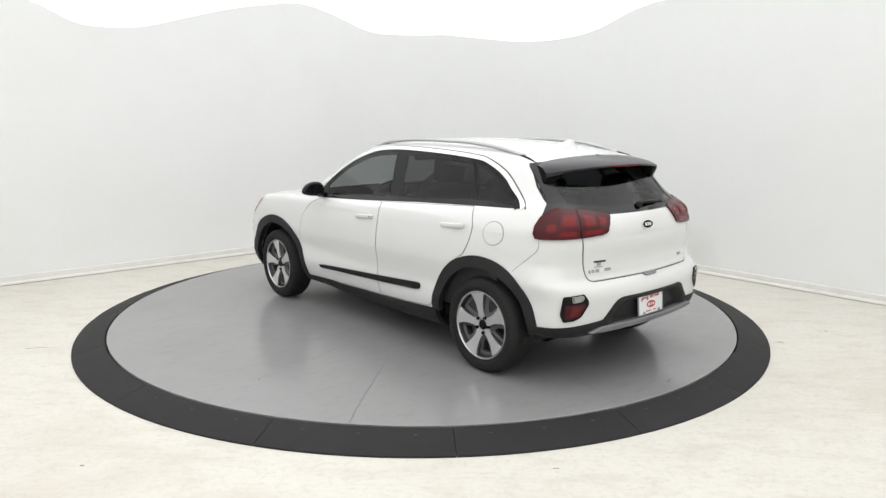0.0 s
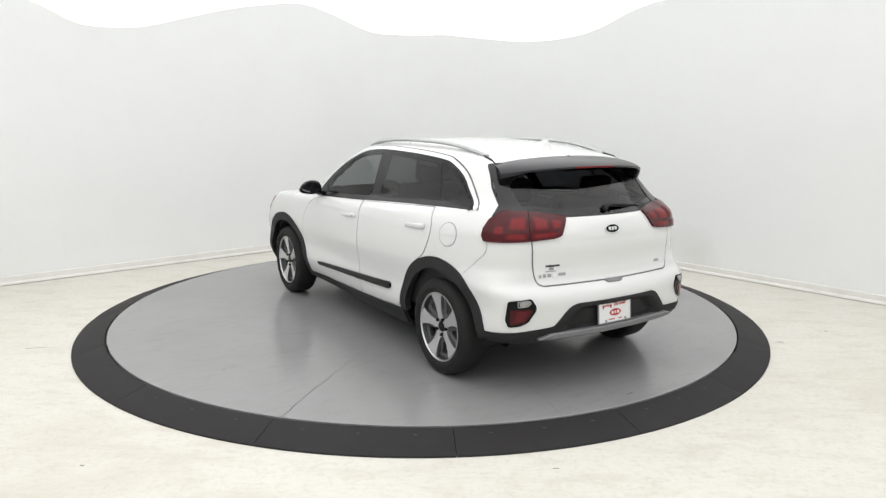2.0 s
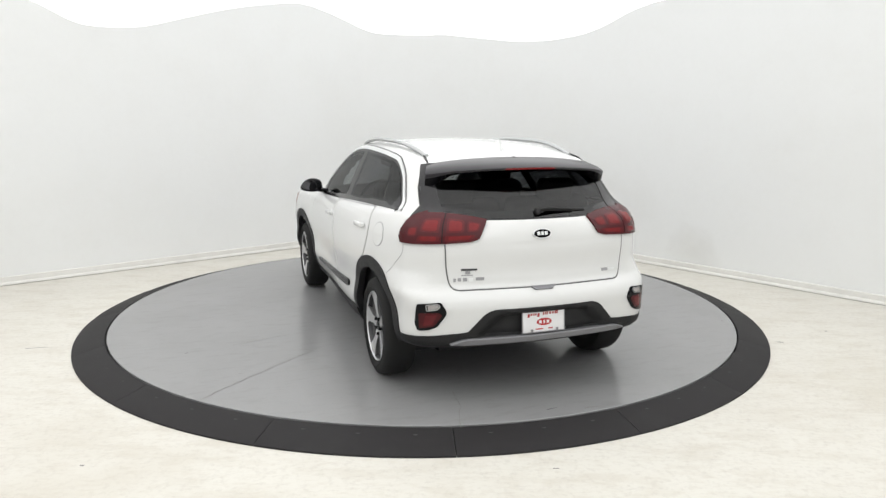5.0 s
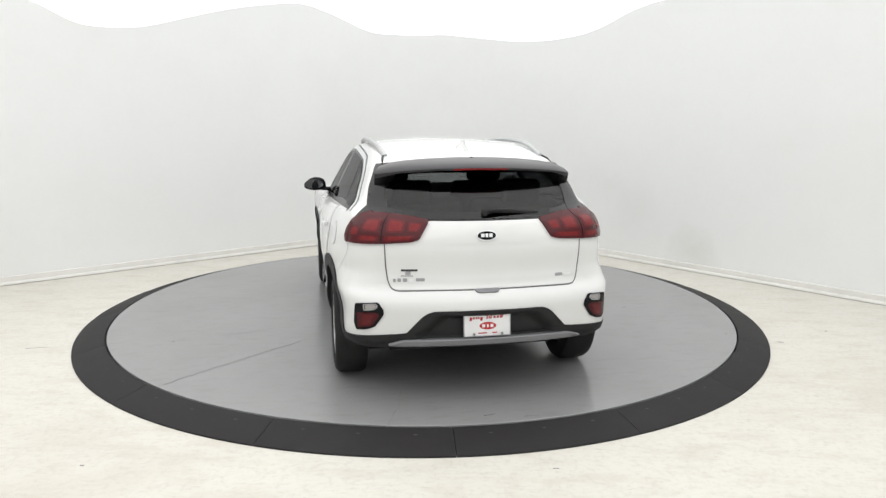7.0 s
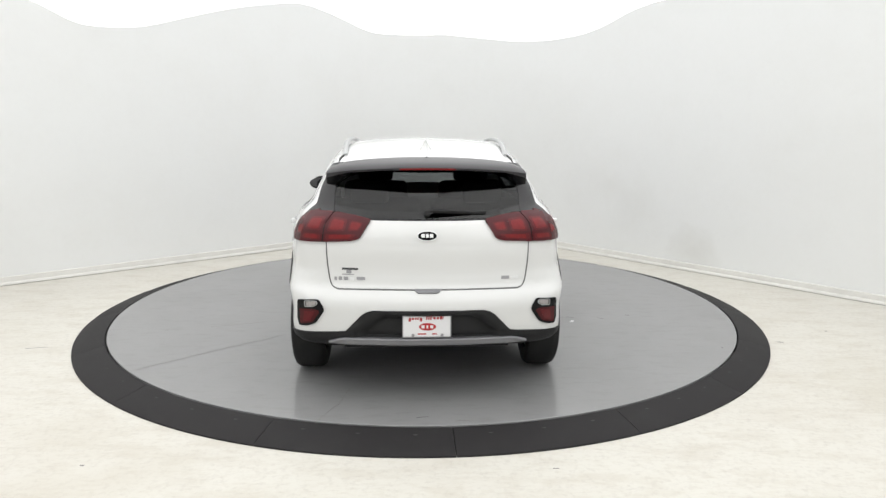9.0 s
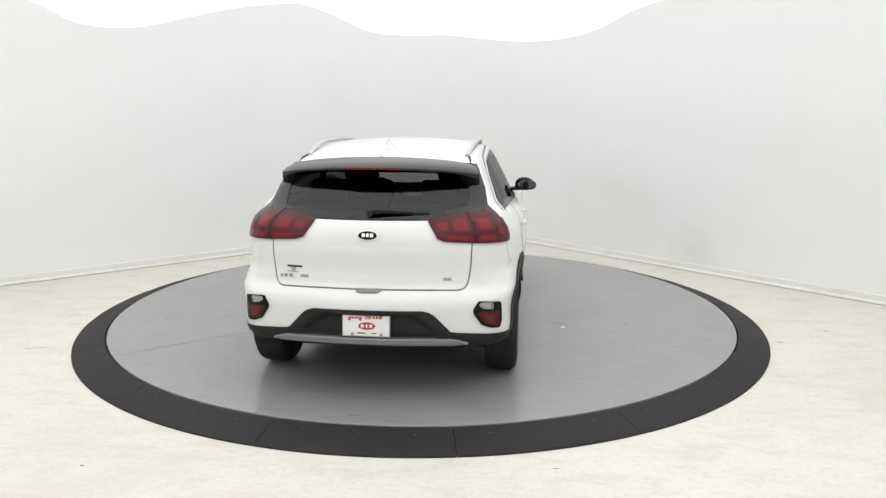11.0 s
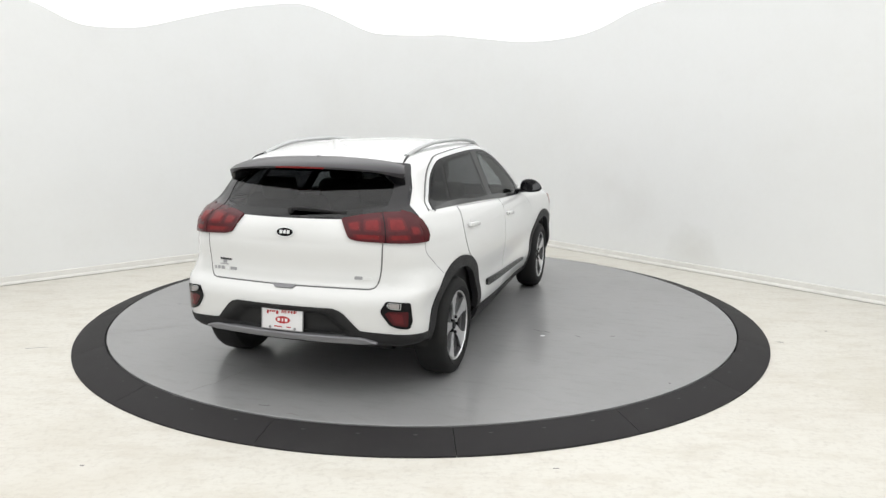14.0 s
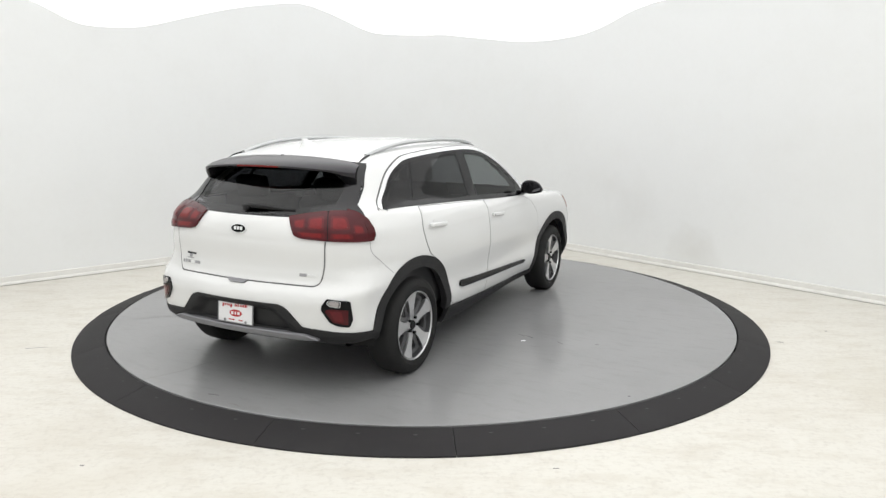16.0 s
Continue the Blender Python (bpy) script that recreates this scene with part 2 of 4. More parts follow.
def meet(start, step, far=1.4, n=140):
    """First place where rays from outside meet the skin."""
    s = np.linspace(0, far, n)
    q = start[:, None, :] + step[:, None, :] * s[None, :, None]
    f = skin(q[..., 0], q[..., 1], q[..., 2])
    inside = f < 0
    hit = inside.any(1)
    i = np.maximum(inside.argmax(1), 1)
    lo, hi = s[i - 1].copy(), s[i].copy()
    lo[~hit], hi[~hit] = far * 0.5, far * 0.5
    for _ in range(18):
        mid = (lo + hi) / 2
        m = start + step * mid[:, None]
        f = skin(m[:, 0], m[:, 1], m[:, 2])
        lo, hi = np.where(f > 0, mid, lo), np.where(f > 0, hi, mid)
    return start + step * hi[:, None], hit


ROUND_Y = 0.35     # upright axis about which features that wrap round the tail are laid out


def on_skin(uv, view):
    """Places on the skin: side views take (y, z), rear and front (x, z), round (degrees from straight back, z), top (x, y)."""
    uv = np.asarray(uv, float)
    u, v = uv[:, 0], uv[:, 1]
    o = np.zeros_like(u)
    if view in ("left", "right"):
        s = -1 if view == "left" else 1
        return meet(np.stack([o + s * 1.2, u, v], 1), np.stack([o - s, o, o], 1), 1.2)
    if view == "rear":
        return meet(np.stack([u, o - 1.2, v], 1), np.stack([o, o + 1, o], 1), 1.6)
    if view == "front":
        return meet(np.stack([u, o + 4.0, v], 1), np.stack([o, o - 1, o], 1), 3.2, 300)
    if view == "top":
        return meet(np.stack([u, v, o + 1.9], 1), np.stack([o, o, o - 1], 1), 1.5)
    a = np.radians(u)
    d = np.stack([np.sin(a), -np.cos(a), o], 1)
    return meet(np.stack([o, o + ROUND_Y, v], 1) + d * 1.5, -d, 1.5)


# ---- laying panels on the skin ----
from mathutils.geometry import tessellate_polygon


def fillet(points, r, n=4):
    """Rounds the corners of a closed outline."""
    out = []
    k = len(points)
    for i in range(k):
        a, b, c = (Vector(points[j % k]) for j in (i - 1, i, i + 1))
        d, e = a - b, c - b
        if d.length < 1e-6 or e.length < 1e-6 or d.angle(e) > 2.95:
            out.append(b)
            continue
        q = min(r, d.length * 0.45, e.length * 0.45)
        p0, p1 = b + d.normalized() * q, b + e.normalized() * q
        for j in range(n + 1):
            t = j / n
            out.append(p0 * (1 - t) ** 2 + b * 2 * t * (1 - t) + p1 * t * t)
    return [(p.x, p.y) for p in out]


def soft_round(points, r):
    """Rounds an outline given in degrees and metres."""
    return [(u * 60, v) for u, v in fillet([(u / 60, v) for u, v in points], r)]


def flowing(points, n=5):
    """A smooth open line through points."""
    p = [Vector(q) for q in points]
    p = [2 * p[0] - p[1]] + p + [2 * p[-1] - p[-2]]
    out = []
    for i in range(1, len(p) - 2):
        for j in range(n):
            t = j / n
            a, b, c, d = p[i - 1:i + 3]
            out.append(0.5 * ((2 * b) + (c - a) * t + (2 * a - 5 * b + 4 * c - d) * t * t + (3 * b - a - 3 * c + d) * t**3))
    return [(q.x, q.y) for q in out + [p[-2]]]


def flipped(points):
    return [(-u, v) for u, v in points][::-1]


def panel(outline, view, lift=0.003, depth=0.012, res=0.035, wide=1.0):
    """A curved plate cut to an outline, lying on the skin. wide: units of u for a metre."""
    bm = bmesh.new()
    flat = [Vector((u / wide, v, 0)) for u, v in outline]
    vs = [bm.verts.new(p) for p in flat]
    for tri in tessellate_polygon([flat]):
        if len(set(tri)) == 3:
            bm.faces.new([vs[k] for k in tri])
    arr = np.array([p[:2] for p in flat])
    for axis in (0, 1):
        lo, hi = arr[:, axis].min(), arr[:, axis].max()
        for q in np.arange(math.ceil(lo / res + 0.1) * res, hi - res * 0.1, res):
            co, no = [0, 0, 0], [0, 0, 0]
            co[axis], no[axis] = q, 1
            bmesh.ops.bisect_plane(bm, geom=bm.verts[:] + bm.edges[:] + bm.faces[:], plane_co=co, plane_no=no, dist=1e-5)
    bm.verts.ensure_lookup_table()
    uv = np.array([v.co[:2] for v in bm.verts]) * np.array([wide, 1.0])
    p, hit = on_skin(uv, view)
    if not hit.all():
        bad = [v for v, h in zip(bm.verts, hit) if not h]
        p, uv = p[hit], uv[hit]
        bmesh.ops.delete(bm, geom=bad, context="VERTS")
        bm.verts.ensure_lookup_table()
    n = slope(p)
    top, low = p + n * lift, p + n * (lift - depth)
    for v, q in zip(bm.verts, top):
        v.co = q
    normals = {v: (Vector(a), Vector(b)) for v, a, b in zip(bm.verts, low, n)}
    rim = [e for e in bm.edges if len(e.link_faces) == 1]
    made = {}
    for e in rim:
        for v in e.verts:
            if v not in made:
                made[v] = bm.verts.new(normals[v][0])
    for e in rim:
        a, b = e.verts
        bm.faces.new((a, b, made[b], made[a]))
    return outward(bm, [v for v in normals], [normals[v][1] for v in normals])


def outward(bm, verts, normals):
    """Turns the faces of a laid piece so that they look away from the skin."""
    bmesh.ops.recalc_face_normals(bm, faces=bm.faces)
    bm.normal_update()
    if sum(v.normal.dot(n) for v, n in zip(verts, normals)) < 0:
        bmesh.ops.reverse_faces(bm, faces=bm.faces[:])
    bm.faces.layers.int.new("laid")
    return bm


def ribbon(line, width, view, lift=0.003, depth=0.006, closed=False, step=0.03, taper=None, wide=1.0, shift=0.0):
    """A narrow strip along a line on the skin. wide: u units for a metre."""
    pts = [Vector(p) for p in line]
    if closed:
        pts.append(pts[0])
    fine = []
    for a, b in zip(pts, pts[1:]):
        d = b - a
        k = max(1, int(math.hypot(d.x / wide, d.y) / step))
        fine += [a + d * (i / k) for i in range(k)]
    if not closed:
        fine.append(pts[-1])
    m = len(fine)
    uv = []
    for i, p in enumerate(fine):
        a = fine[(i - 1) % m] if closed or i else p
        b = fine[(i + 1) % m] if closed or i < m - 1 else p
        d = Vector(((b - a).x / wide, (b - a).y)).normalized()
        w = width * (taper(i / (m - 1)) if taper else 1) / 2
        a, b = w - shift, w + shift
        uv += [(p.x - d.y * a * wide, p.y + d.x * a), (p.x + d.y * b * wide, p.y - d.x * b)]
    p, _ = on_skin(np.array(uv), view)
    n = slope(p)
    bm = bmesh.new()
    rows = []
    for i in range(m):
        a, b = 2 * i, 2 * i + 1
        rows.append([bm.verts.new(q) for q in (p[a] + n[a] * (lift - depth), p[a] + n[a] * lift, p[b] + n[b] * lift, p[b] + n[b] * (lift - depth))])
    pairs = list(zip(rows, rows[1:])) + ([(rows[-1], rows[0])] if closed else [])
    for r, s in pairs:
        for i in range(3):
            bm.faces.new((r[i], r[i + 1], s[i + 1], s[i]))
    if not closed:
        bm.faces.new(rows[0])
        bm.faces.new(rows[-1])
    return outward(bm, [r[1] for r in rows], [Vector(n[2 * i]) for i in range(m)])


def inside(points, outline):
    """Which of the points lie in a closed outline."""
    x, y = points[:, 0], points[:, 1]
    odd = np.zeros(len(points), bool)
    k = len(outline)
    for i in range(k):
        (x0, y0), (x1, y1) = outline[i], outline[(i + 1) % k]
        if y0 == y1:
            continue
        odd ^= ((y0 > y) != (y1 > y)) & (x < (x1 - x0) * (y - y0) / (y1 - y0) + x0)
    return odd


def well_inside(points, outline, margin):
    ok = np.ones(len(points), bool)
    for du, dv in ((margin, 0), (-margin, 0), (0, margin), (0, -margin)):
        ok &= inside(points + np.array([du, dv]), outline)
    return ok


# outlines, side view (y, z)
DLO = (flowing([(2.075, 1.008), (1.39, 1.040), (0.7, 1.080), (0.1, 1.106), (-0.235, 1.115)], 4)
       + flowing([(-0.235, 1.122), (-0.11, 1.204), (0.015, 1.293), (0.17, 1.358), (0.30, 1.385), (0.65, 1.409), (1.05, 1.421), (1.3, 1.416), (1.48, 1.394), (1.66, 1.338), (1.83, 1.254), (1.97, 1.152), (2.07, 1.06)], 4))
FRONT_GLASS = [(1.985, 1.022), (1.065, 1.068), (1.165, 1.408)] + flowing([(1.30, 1.404), (1.47, 1.382), (1.65, 1.326), (1.81, 1.246), (1.94, 1.150), (2.0, 1.07)], 3)
REAR_GLASS_SIDE = [(0.925, 1.076), (0.125, 1.112), (0.305, 1.374)] + flowing([(0.32, 1.376), (0.65, 1.398), (1.035, 1.410)], 3)
QUARTER_GLASS = [(0.105, 1.114), (-0.215, 1.124)] + flowing([(-0.10, 1.196), (0.022, 1.283), (0.172, 1.347), (0.285, 1.372)], 3)
SCREEN = [(-0.60, 1.03), (0.60, 1.03), (0.60, 1.10), (0.50, 1.40), (0.44, 1.425), (-0.44, 1.425), (-0.50, 1.40), (-0.60, 1.10)]
BACK_GLASS = fillet([(-0.335, 1.080), (0.335, 1.080), (0.665, 1.128), (0.640, 1.24), (0.585, 1.375), (-0.585, 1.375), (-0.640, 1.24), (-0.665, 1.128)], 0.03)
BUMPER_TOP = [(47.5, 0.405), (37, 0.422), (27, 0.436), (24.7, 0.442), (20.0, 0.54), (18.6, 0.558), (16.6, 0.570)]
BUMPER = BUMPER_TOP + flipped(BUMPER_TOP) + [(-48, 0.345), (-40, 0.338), (0, 0.335), (40, 0.338), (48, 0.345)]
WHEELBASE, HUB_Z = 2.70, 0.322
HUB_X = {0.0: 0.768, 2.70: 0.805}
ARCH_IN, ARCH_OUT = 0.392, 0.462


def car_shell():
    """The painted body, meshed from the skin, open at the windows and wheel arches."""
    h = 0.025
    xs, ys, zs = np.arange(-0.0125, 1.0, h), np.arange(-0.88, 3.68, h), np.arange(0.16, 1.6, h)
    f = skin(xs[:, None, None], ys[None, :, None], zs[None, None, :])
    s = f < 0
    n = [k - 1 for k in f.shape]
    corners = [(i, j, k) for i in (0, 1) for j in (0, 1) for k in (0, 1)]
    cnt = sum(s[i:i + n[0], j:j + n[1], k:k + n[2]].astype(int) for i, j, k in corners)
    mixed = (cnt > 0) & (cnt < 8)
    index = -np.ones(mixed.shape, int)
    cells = np.argwhere(mixed)
    index[mixed] = np.arange(len(cells))
    p = np.stack([xs[cells[:, 0]], ys[cells[:, 1]], zs[cells[:, 2]]], 1) + h / 2
    for _ in range(6):
        g = slope(p)
        d = skin(p[:, 0], p[:, 1], p[:, 2])
        p = p - g * np.clip(d, -h, h)[:, None] * 0.9
    quads = []
    for ax in range(3):
        a, b = [q for q in range(3) if q != ax]
        lo = [slice(None)] * 3
        hi = [slice(None)] * 3
        lo[ax], hi[ax] = slice(0, -1), slice(1, None)
        cross = np.argwhere(s[tuple(lo)] != s[tuple(hi)])
        for c in cross:
            if c[a] == 0 or c[b] == 0 or c[a] >= mixed.shape[a] or c[b] >= mixed.shape[b]:
                continue
            ids = []
            for da, db in ((-1, -1), (0, -1), (0, 0), (-1, 0)):
                q = c.copy()
                q[a] += da
                q[b] += db
                ids.append(index[tuple(q)])
            if min(ids) < 0:
                continue
            flip = s[tuple(c)] ^ (ax == 1)
            quads.append(ids if flip else ids[::-1])
    quads = np.array(quads)
    p[np.abs(p[:, 0]) < 0.009, 0] = 0.0
    mid = p[quads].mean(1)
    nrm = slope(mid)
    side = mid[:, [1, 2]]
    gone = well_inside(side, DLO, 0.003) & (nrm[:, 0] > 0.3) & (mid[:, 2] > 0.95)
    gone |= well_inside(mid[:, [0, 2]], BACK_GLASS, 0.004) & (nrm[:, 1] < -0.2) & (mid[:, 2] > 1.05)
    gone |= well_inside(mid[:, [0, 2]], SCREEN, 0.02) & (nrm[:, 1] > 0.2) & (mid[:, 1] < 2.6) & (mid[:, 1] > 1.3)
    for wy in (0.0, WHEELBASE):
        r = np.hypot(mid[:, 1] - wy, mid[:, 2] - HUB_Z)
        gone |= (r < ARCH_IN + 0.03) & (mid[:, 0] > 0.52)
    around = np.stack([np.degrees(np.arctan2(mid[:, 0], ROUND_Y - mid[:, 1])), mid[:, 2]], 1)
    gone |= inside(around + np.array([0.0, 0.012]), BUMPER) & inside(around + np.array([1.2, 0.0]), BUMPER) & (mid[:, 1] < -0.25)
    quads, mid, nrm = quads[~gone], mid[~gone], nrm[~gone]
    under = (nrm[:, 2] < -0.45) & (mid[:, 2] < 0.40)
    k = len(p)
    mirror = p * np.array([-1, 1, 1])
    verts = np.concatenate([p, mirror])
    made = []
    for name, q, mat in (("body", quads[~under], PAINT), ("underside", quads[under], DARK)):
        me = mesh_of(name, verts, q.tolist() + (q[:, ::-1] + k).tolist(), mat)
        bm = bmesh.new()
        bm.from_mesh(me)
        bmesh.ops.remove_doubles(bm, verts=bm.verts, dist=0.003)
        bmesh.ops.delete(bm, geom=[v for v in bm.verts if not v.link_faces], context="VERTS")
        bmesh.ops.recalc_face_normals(bm, faces=bm.faces)
        bm.to_mesh(me)
        bm.free()
        made.append(me)
    return made


def tinted(name, tint, gloss=0.05):
    """Tinted window glass: coloured see-through film with a mirror gloss that grows at grazing angles."""
    m = bpy.data.materials.new(name)
    m.use_nodes = True
    nt = m.node_tree
    nt.nodes.remove(nt.nodes["Principled BSDF"])
    out = nt.nodes["Material Output"]
    clear = nt.nodes.new("ShaderNodeBsdfTransparent")
    clear.inputs[0].default_value = (*tint, 1)
    shine = nt.nodes.new("ShaderNodeBsdfGlossy")
    shine.inputs["Roughness"].default_value = 0.03
    lw = nt.nodes.new("ShaderNodeLayerWeight")
    lw.inputs[0].default_value = 0.5
    pw = nt.nodes.new("ShaderNodeMath")
    pw.operation = "POWER"
    pw.inputs[1].default_value = 4.0
    nt.links.new(lw.outputs["Facing"], pw.inputs[0])
    fr = nt.nodes.new("ShaderNodeMath")
    fr.operation = "MULTIPLY_ADD"
    fr.inputs[1].default_value = 0.4
    fr.inputs[2].default_value = gloss
    nt.links.new(pw.outputs[0], fr.inputs[0])
    mx = nt.nodes.new("ShaderNodeMixShader")
    nt.links.new(fr.outputs[0], mx.inputs[0])
    nt.links.new(clear.outputs[0], mx.inputs[1])
    nt.links.new(shine.outputs[0], mx.inputs[2])
    nt.links.new(mx.outputs[0], out.inputs[0])
    return m


PAINT = material("white_car_paint", (0.68, 0.685, 0.68), 0.22, coat=0.5, grain=0.02, grain_size=400)
GAP = material("panel_gap", (0.13, 0.13, 0.13), 0.8, spec=0.1)
DOOR_GAP = material("door_gap", (0.22, 0.22, 0.22), 0.8, spec=0.1)
CLAD = material("black_moulded_plastic", (0.020, 0.020, 0.021), 0.6, spec=0.25, grain=0.25, grain_size=250, bump=0.3, bump_size=600)
PIANO = material("gloss_black_plastic", (0.007, 0.007, 0.008), 0.20, spec=0.13)
CHROME = material("satin_chrome", (0.72, 0.73, 0.73), 0.35, metal=0.7)
RAIL = material("silver_painted_metal", (0.42, 0.43, 0.43), 0.38, metal=0.6, grain=0.08, grain_size=200)
SKID = material("silver_plastic", (0.19, 0.19, 0.20), 0.42, metal=0.3, grain=0.08, grain_size=150)
LENS = material("dark_red_lens", (0.066, 0.006, 0.009), 0.16, spec=0.28, grain=0.3, grain_size=24)
LENS_BRIGHT = material("red_reflector", (0.175, 0.010, 0.012), 0.22, spec=0.28, grain=0.5, grain_size=45)
LENS_SMOKE = material("smoked_red_lens", (0.060, 0.007, 0.009), 0.16, spec=0.2)
LENS_MID = material("mid_red_lens", (0.105, 0.008, 0.011), 0.18, spec=0.28, grain=0.4, grain_size=60)
CLEAR_LAMP = material("clear_lamp", (0.34, 0.32, 0.31), 0.25, grain=0.4, grain_size=120)
AMBER = material("headlamp_reflector", (0.55, 0.30, 0.26), 0.2, metal=0.4, coat=0.6)
TYRE = material("tyre_rubber", (0.016, 0.016, 0.016), 0.75, spec=0.25, grain=0.3, grain_size=120, bump=0.3, bump_size=200)
ALLOY = material("machined_alloy", (0.60, 0.60, 0.61), 0.32, metal=0.85, grain=0.08, grain_size=150)
POCKET = material("dark_grey_alloy", (0.045, 0.045, 0.048), 0.4, metal=0.4)
VANE = material("grey_vane", (0.075, 0.075, 0.078), 0.45, metal=0.2)
DARK = material("dark_underbody", (0.012, 0.012, 0.012), 0.9)
TRIM = material("charcoal_cabin_trim", (0.03, 0.03, 0.032), 0.8, grain=0.3, grain_size=80)
SEAT = material("black_seat_cloth", (0.03, 0.03, 0.033), 0.9, grain=0.3, grain_size=150)
LINER = material("grey_headliner", (0.32, 0.31, 0.29), 0.95, grain=0.1, grain_size=100)
PLATE = material("white_plate", (0.78, 0.78, 0.79), 0.35, grain=0.05, grain_size=90)
PRINT_RED = material("red_print", (0.42, 0.02, 0.025), 0.5)
PRINT_BLACK = material("black_print", (0.03, 0.03, 0.035), 0.5)
PRINT_GREY = material("grey_print", (0.30, 0.30, 0.31), 0.5)
PAPER = material("paper", (0.75, 0.74, 0.70), 0.8, grain=0.1, grain_size=60)
MIRROR = material("mirror_glass", (0.10, 0.10, 0.105), 0.03, metal=1.0)
FRIT = material("black_glass_border", (0.012, 0.0115, 0.013), 0.08, spec=0.42)
GLASS_FRONT = tinted("front_side_glass", (0.25, 0.265, 0.27), 0.028)
GLASS_PRIVACY = tinted("privacy_glass", (0.085, 0.089, 0.095), 0.026)
GLASS_BACK = tinted("rear_window_glass", (0.22, 0.226, 0.232), 0.045)
GLASS_SCREEN = tinted("windscreen_glass", (0.75, 0.78, 0.77))

car = new("car")
tagged(car, "white compact crossover car with black wheel-arch cladding, parked on the turntable", "car")
shell, shell_under = car_shell()
body = part("body", shell, PAINT, car, "glossy white painted body shell")
part("underside", shell_under, DARK, car, "dark underside of the body")

for view in ("left", "right"):
    # doors
    front_door = fillet([(1.955, 1.006), (2.09, 0.955), (2.225, 0.835), (2.31, 0.60), (2.31, 0.46), (2.275, 0.285), (1.085, 0.333), (1.107, 0.50), (1.095, 0.70), (1.063, 0.93), (1.068, 1.048)], 0.05)
    rear_door = fillet([(1.066, 1.048), (1.061, 0.93), (1.093, 0.70), (1.105, 0.50), (1.083, 0.333), (0.50, 0.357), (0.455, 0.40), (0.40, 0.55), (0.27, 0.705), (0.135, 0.785), (0.088, 0.87), (0.064, 0.97), (0.095, 1.05), (0.115, 1.095)], 0.03)
    for outline in (front_door, rear_door):
        part("panel_gap", ribbon(outline, 0.0040, view, 0.0012, 0.004, True, 0.02), DOOR_GAP, body)
    handles = []
    for outline, spot in ((front_door, (1.235, 0.926)), (rear_door, (0.24, 0.967))):
        arr = np.array(outline)
        c = arr.mean(0)
        shrunk = []
        for q in outline:
            d = Vector(q) - Vector(c)
            shrunk.append(tuple(Vector(q) - d.normalized() * 0.005))
        door = part("door", panel(shrunk, view, 0.003, 0.006), PAINT, car, "white painted side door")
        # pull handle over a shallow cup
        s = -1 if view == "left" else 1
        p, _ = on_skin([spot], view)
        px, py, pz = p[0]
        bm = block((0.018, 0.215, 0.030), (px + s * 0.016, py, pz), 0.0085, Matrix.Rotation(radians(-3.5), 4, "X"), 3)
        grip = part("handle", bm, PAINT, door, "white painted door handle")
        for dy in (-0.095, 0.095):
            part("handle_mount", block((0.024, 0.028, 0.026), (px + s * 0.006, py + dy, pz - dy * 0.06), 0.008), PAINT, grip)
        part("handle_cup", panel(fillet([(spot[0] - 0.062, spot[1] - 0.02), (spot[0] + 0.062, spot[1] - 0.025), (spot[0] + 0.05, spot[1] + 0.03), (spot[0] - 0.05, spot[1] + 0.035)], 0.025), view, 0.0045, 0.004), PAINT, door)
        if spot[0] > 1:
            part("lock_cylinder", lathe([(0.001, s * 0.006), (0.006, s * 0.006), (0.006, 0.0)], 12, "x"), GAP, grip).location = (px + s * 0.022, py - 0.085, pz + 0.004)
    # side cladding strip on the doors
    strip = fillet([(1.99, 0.424), (1.95, 0.403), (0.60, 0.463), (0.575, 0.475), (0.575, 0.505), (0.60, 0.514), (1.90, 0.434)], 0.012)
    part("side_moulding", panel(strip, view, 0.018, 0.02), PIANO, car, "black plastic rubbing strip")
    # sill
    sill = [(2.32, 0.205), (2.285, 0.272), (1.68, 0.298), (1.10, 0.322), (0.50, 0.349), (0.43, 0.352), (0.43, 0.235)]
    part("sill", panel(sill, view, 0.014, 0.03), CLAD, car, "black plastic sill cladding")
    # wheel arch cladding
    for wy, a0, a1 in ((0.0, 3, 184), (WHEELBASE, -10, 188)):
        ring = [(wy + ARCH_OUT * math.cos(radians(a)), HUB_Z + (ARCH_OUT + 0.006) * math.sin(radians(a))) for a in np.linspace(a0, a1, 30)]
        inner = [(wy + ARCH_IN * math.cos(radians(a)), HUB_Z + ARCH_IN * math.sin(radians(a))) for a in np.linspace(a1, a0, 30)]
        part("wheel_arch", panel(ring + inner, view, 0.008, 0.045, 0.05), CLAD, car, "black plastic wheel-arch cladding")
    # fuel flap on one flank only
    if view == "left":
        loop = [(-0.104 + 0.079 * math.cos(a), 0.947 + 0.074 * math.sin(a)) for a in np.linspace(0, 2 * math.pi, 40)[:-1]]
        part("panel_gap", ribbon(loop, 0.006, view, 0.0012, 0.004, True, 0.03), PRINT_GREY, body)
        loop = [(-0.104 + 0.076 * math.cos(a), 0.947 + 0.071 * math.sin(a)) for a in np.linspace(0, 2 * math.pi, 40)[:-1]]
        part("fuel_flap", panel(loop, view, 0.003, 0.004), PAINT, car)
    part("panel_gap", ribbon(flowing([(-0.425, 0.935), (-0.42, 0.875), (-0.36, 0.815), (-0.265, 0.728)]), 0.004, view, 0.001, 0.003), PRINT_GREY, body)
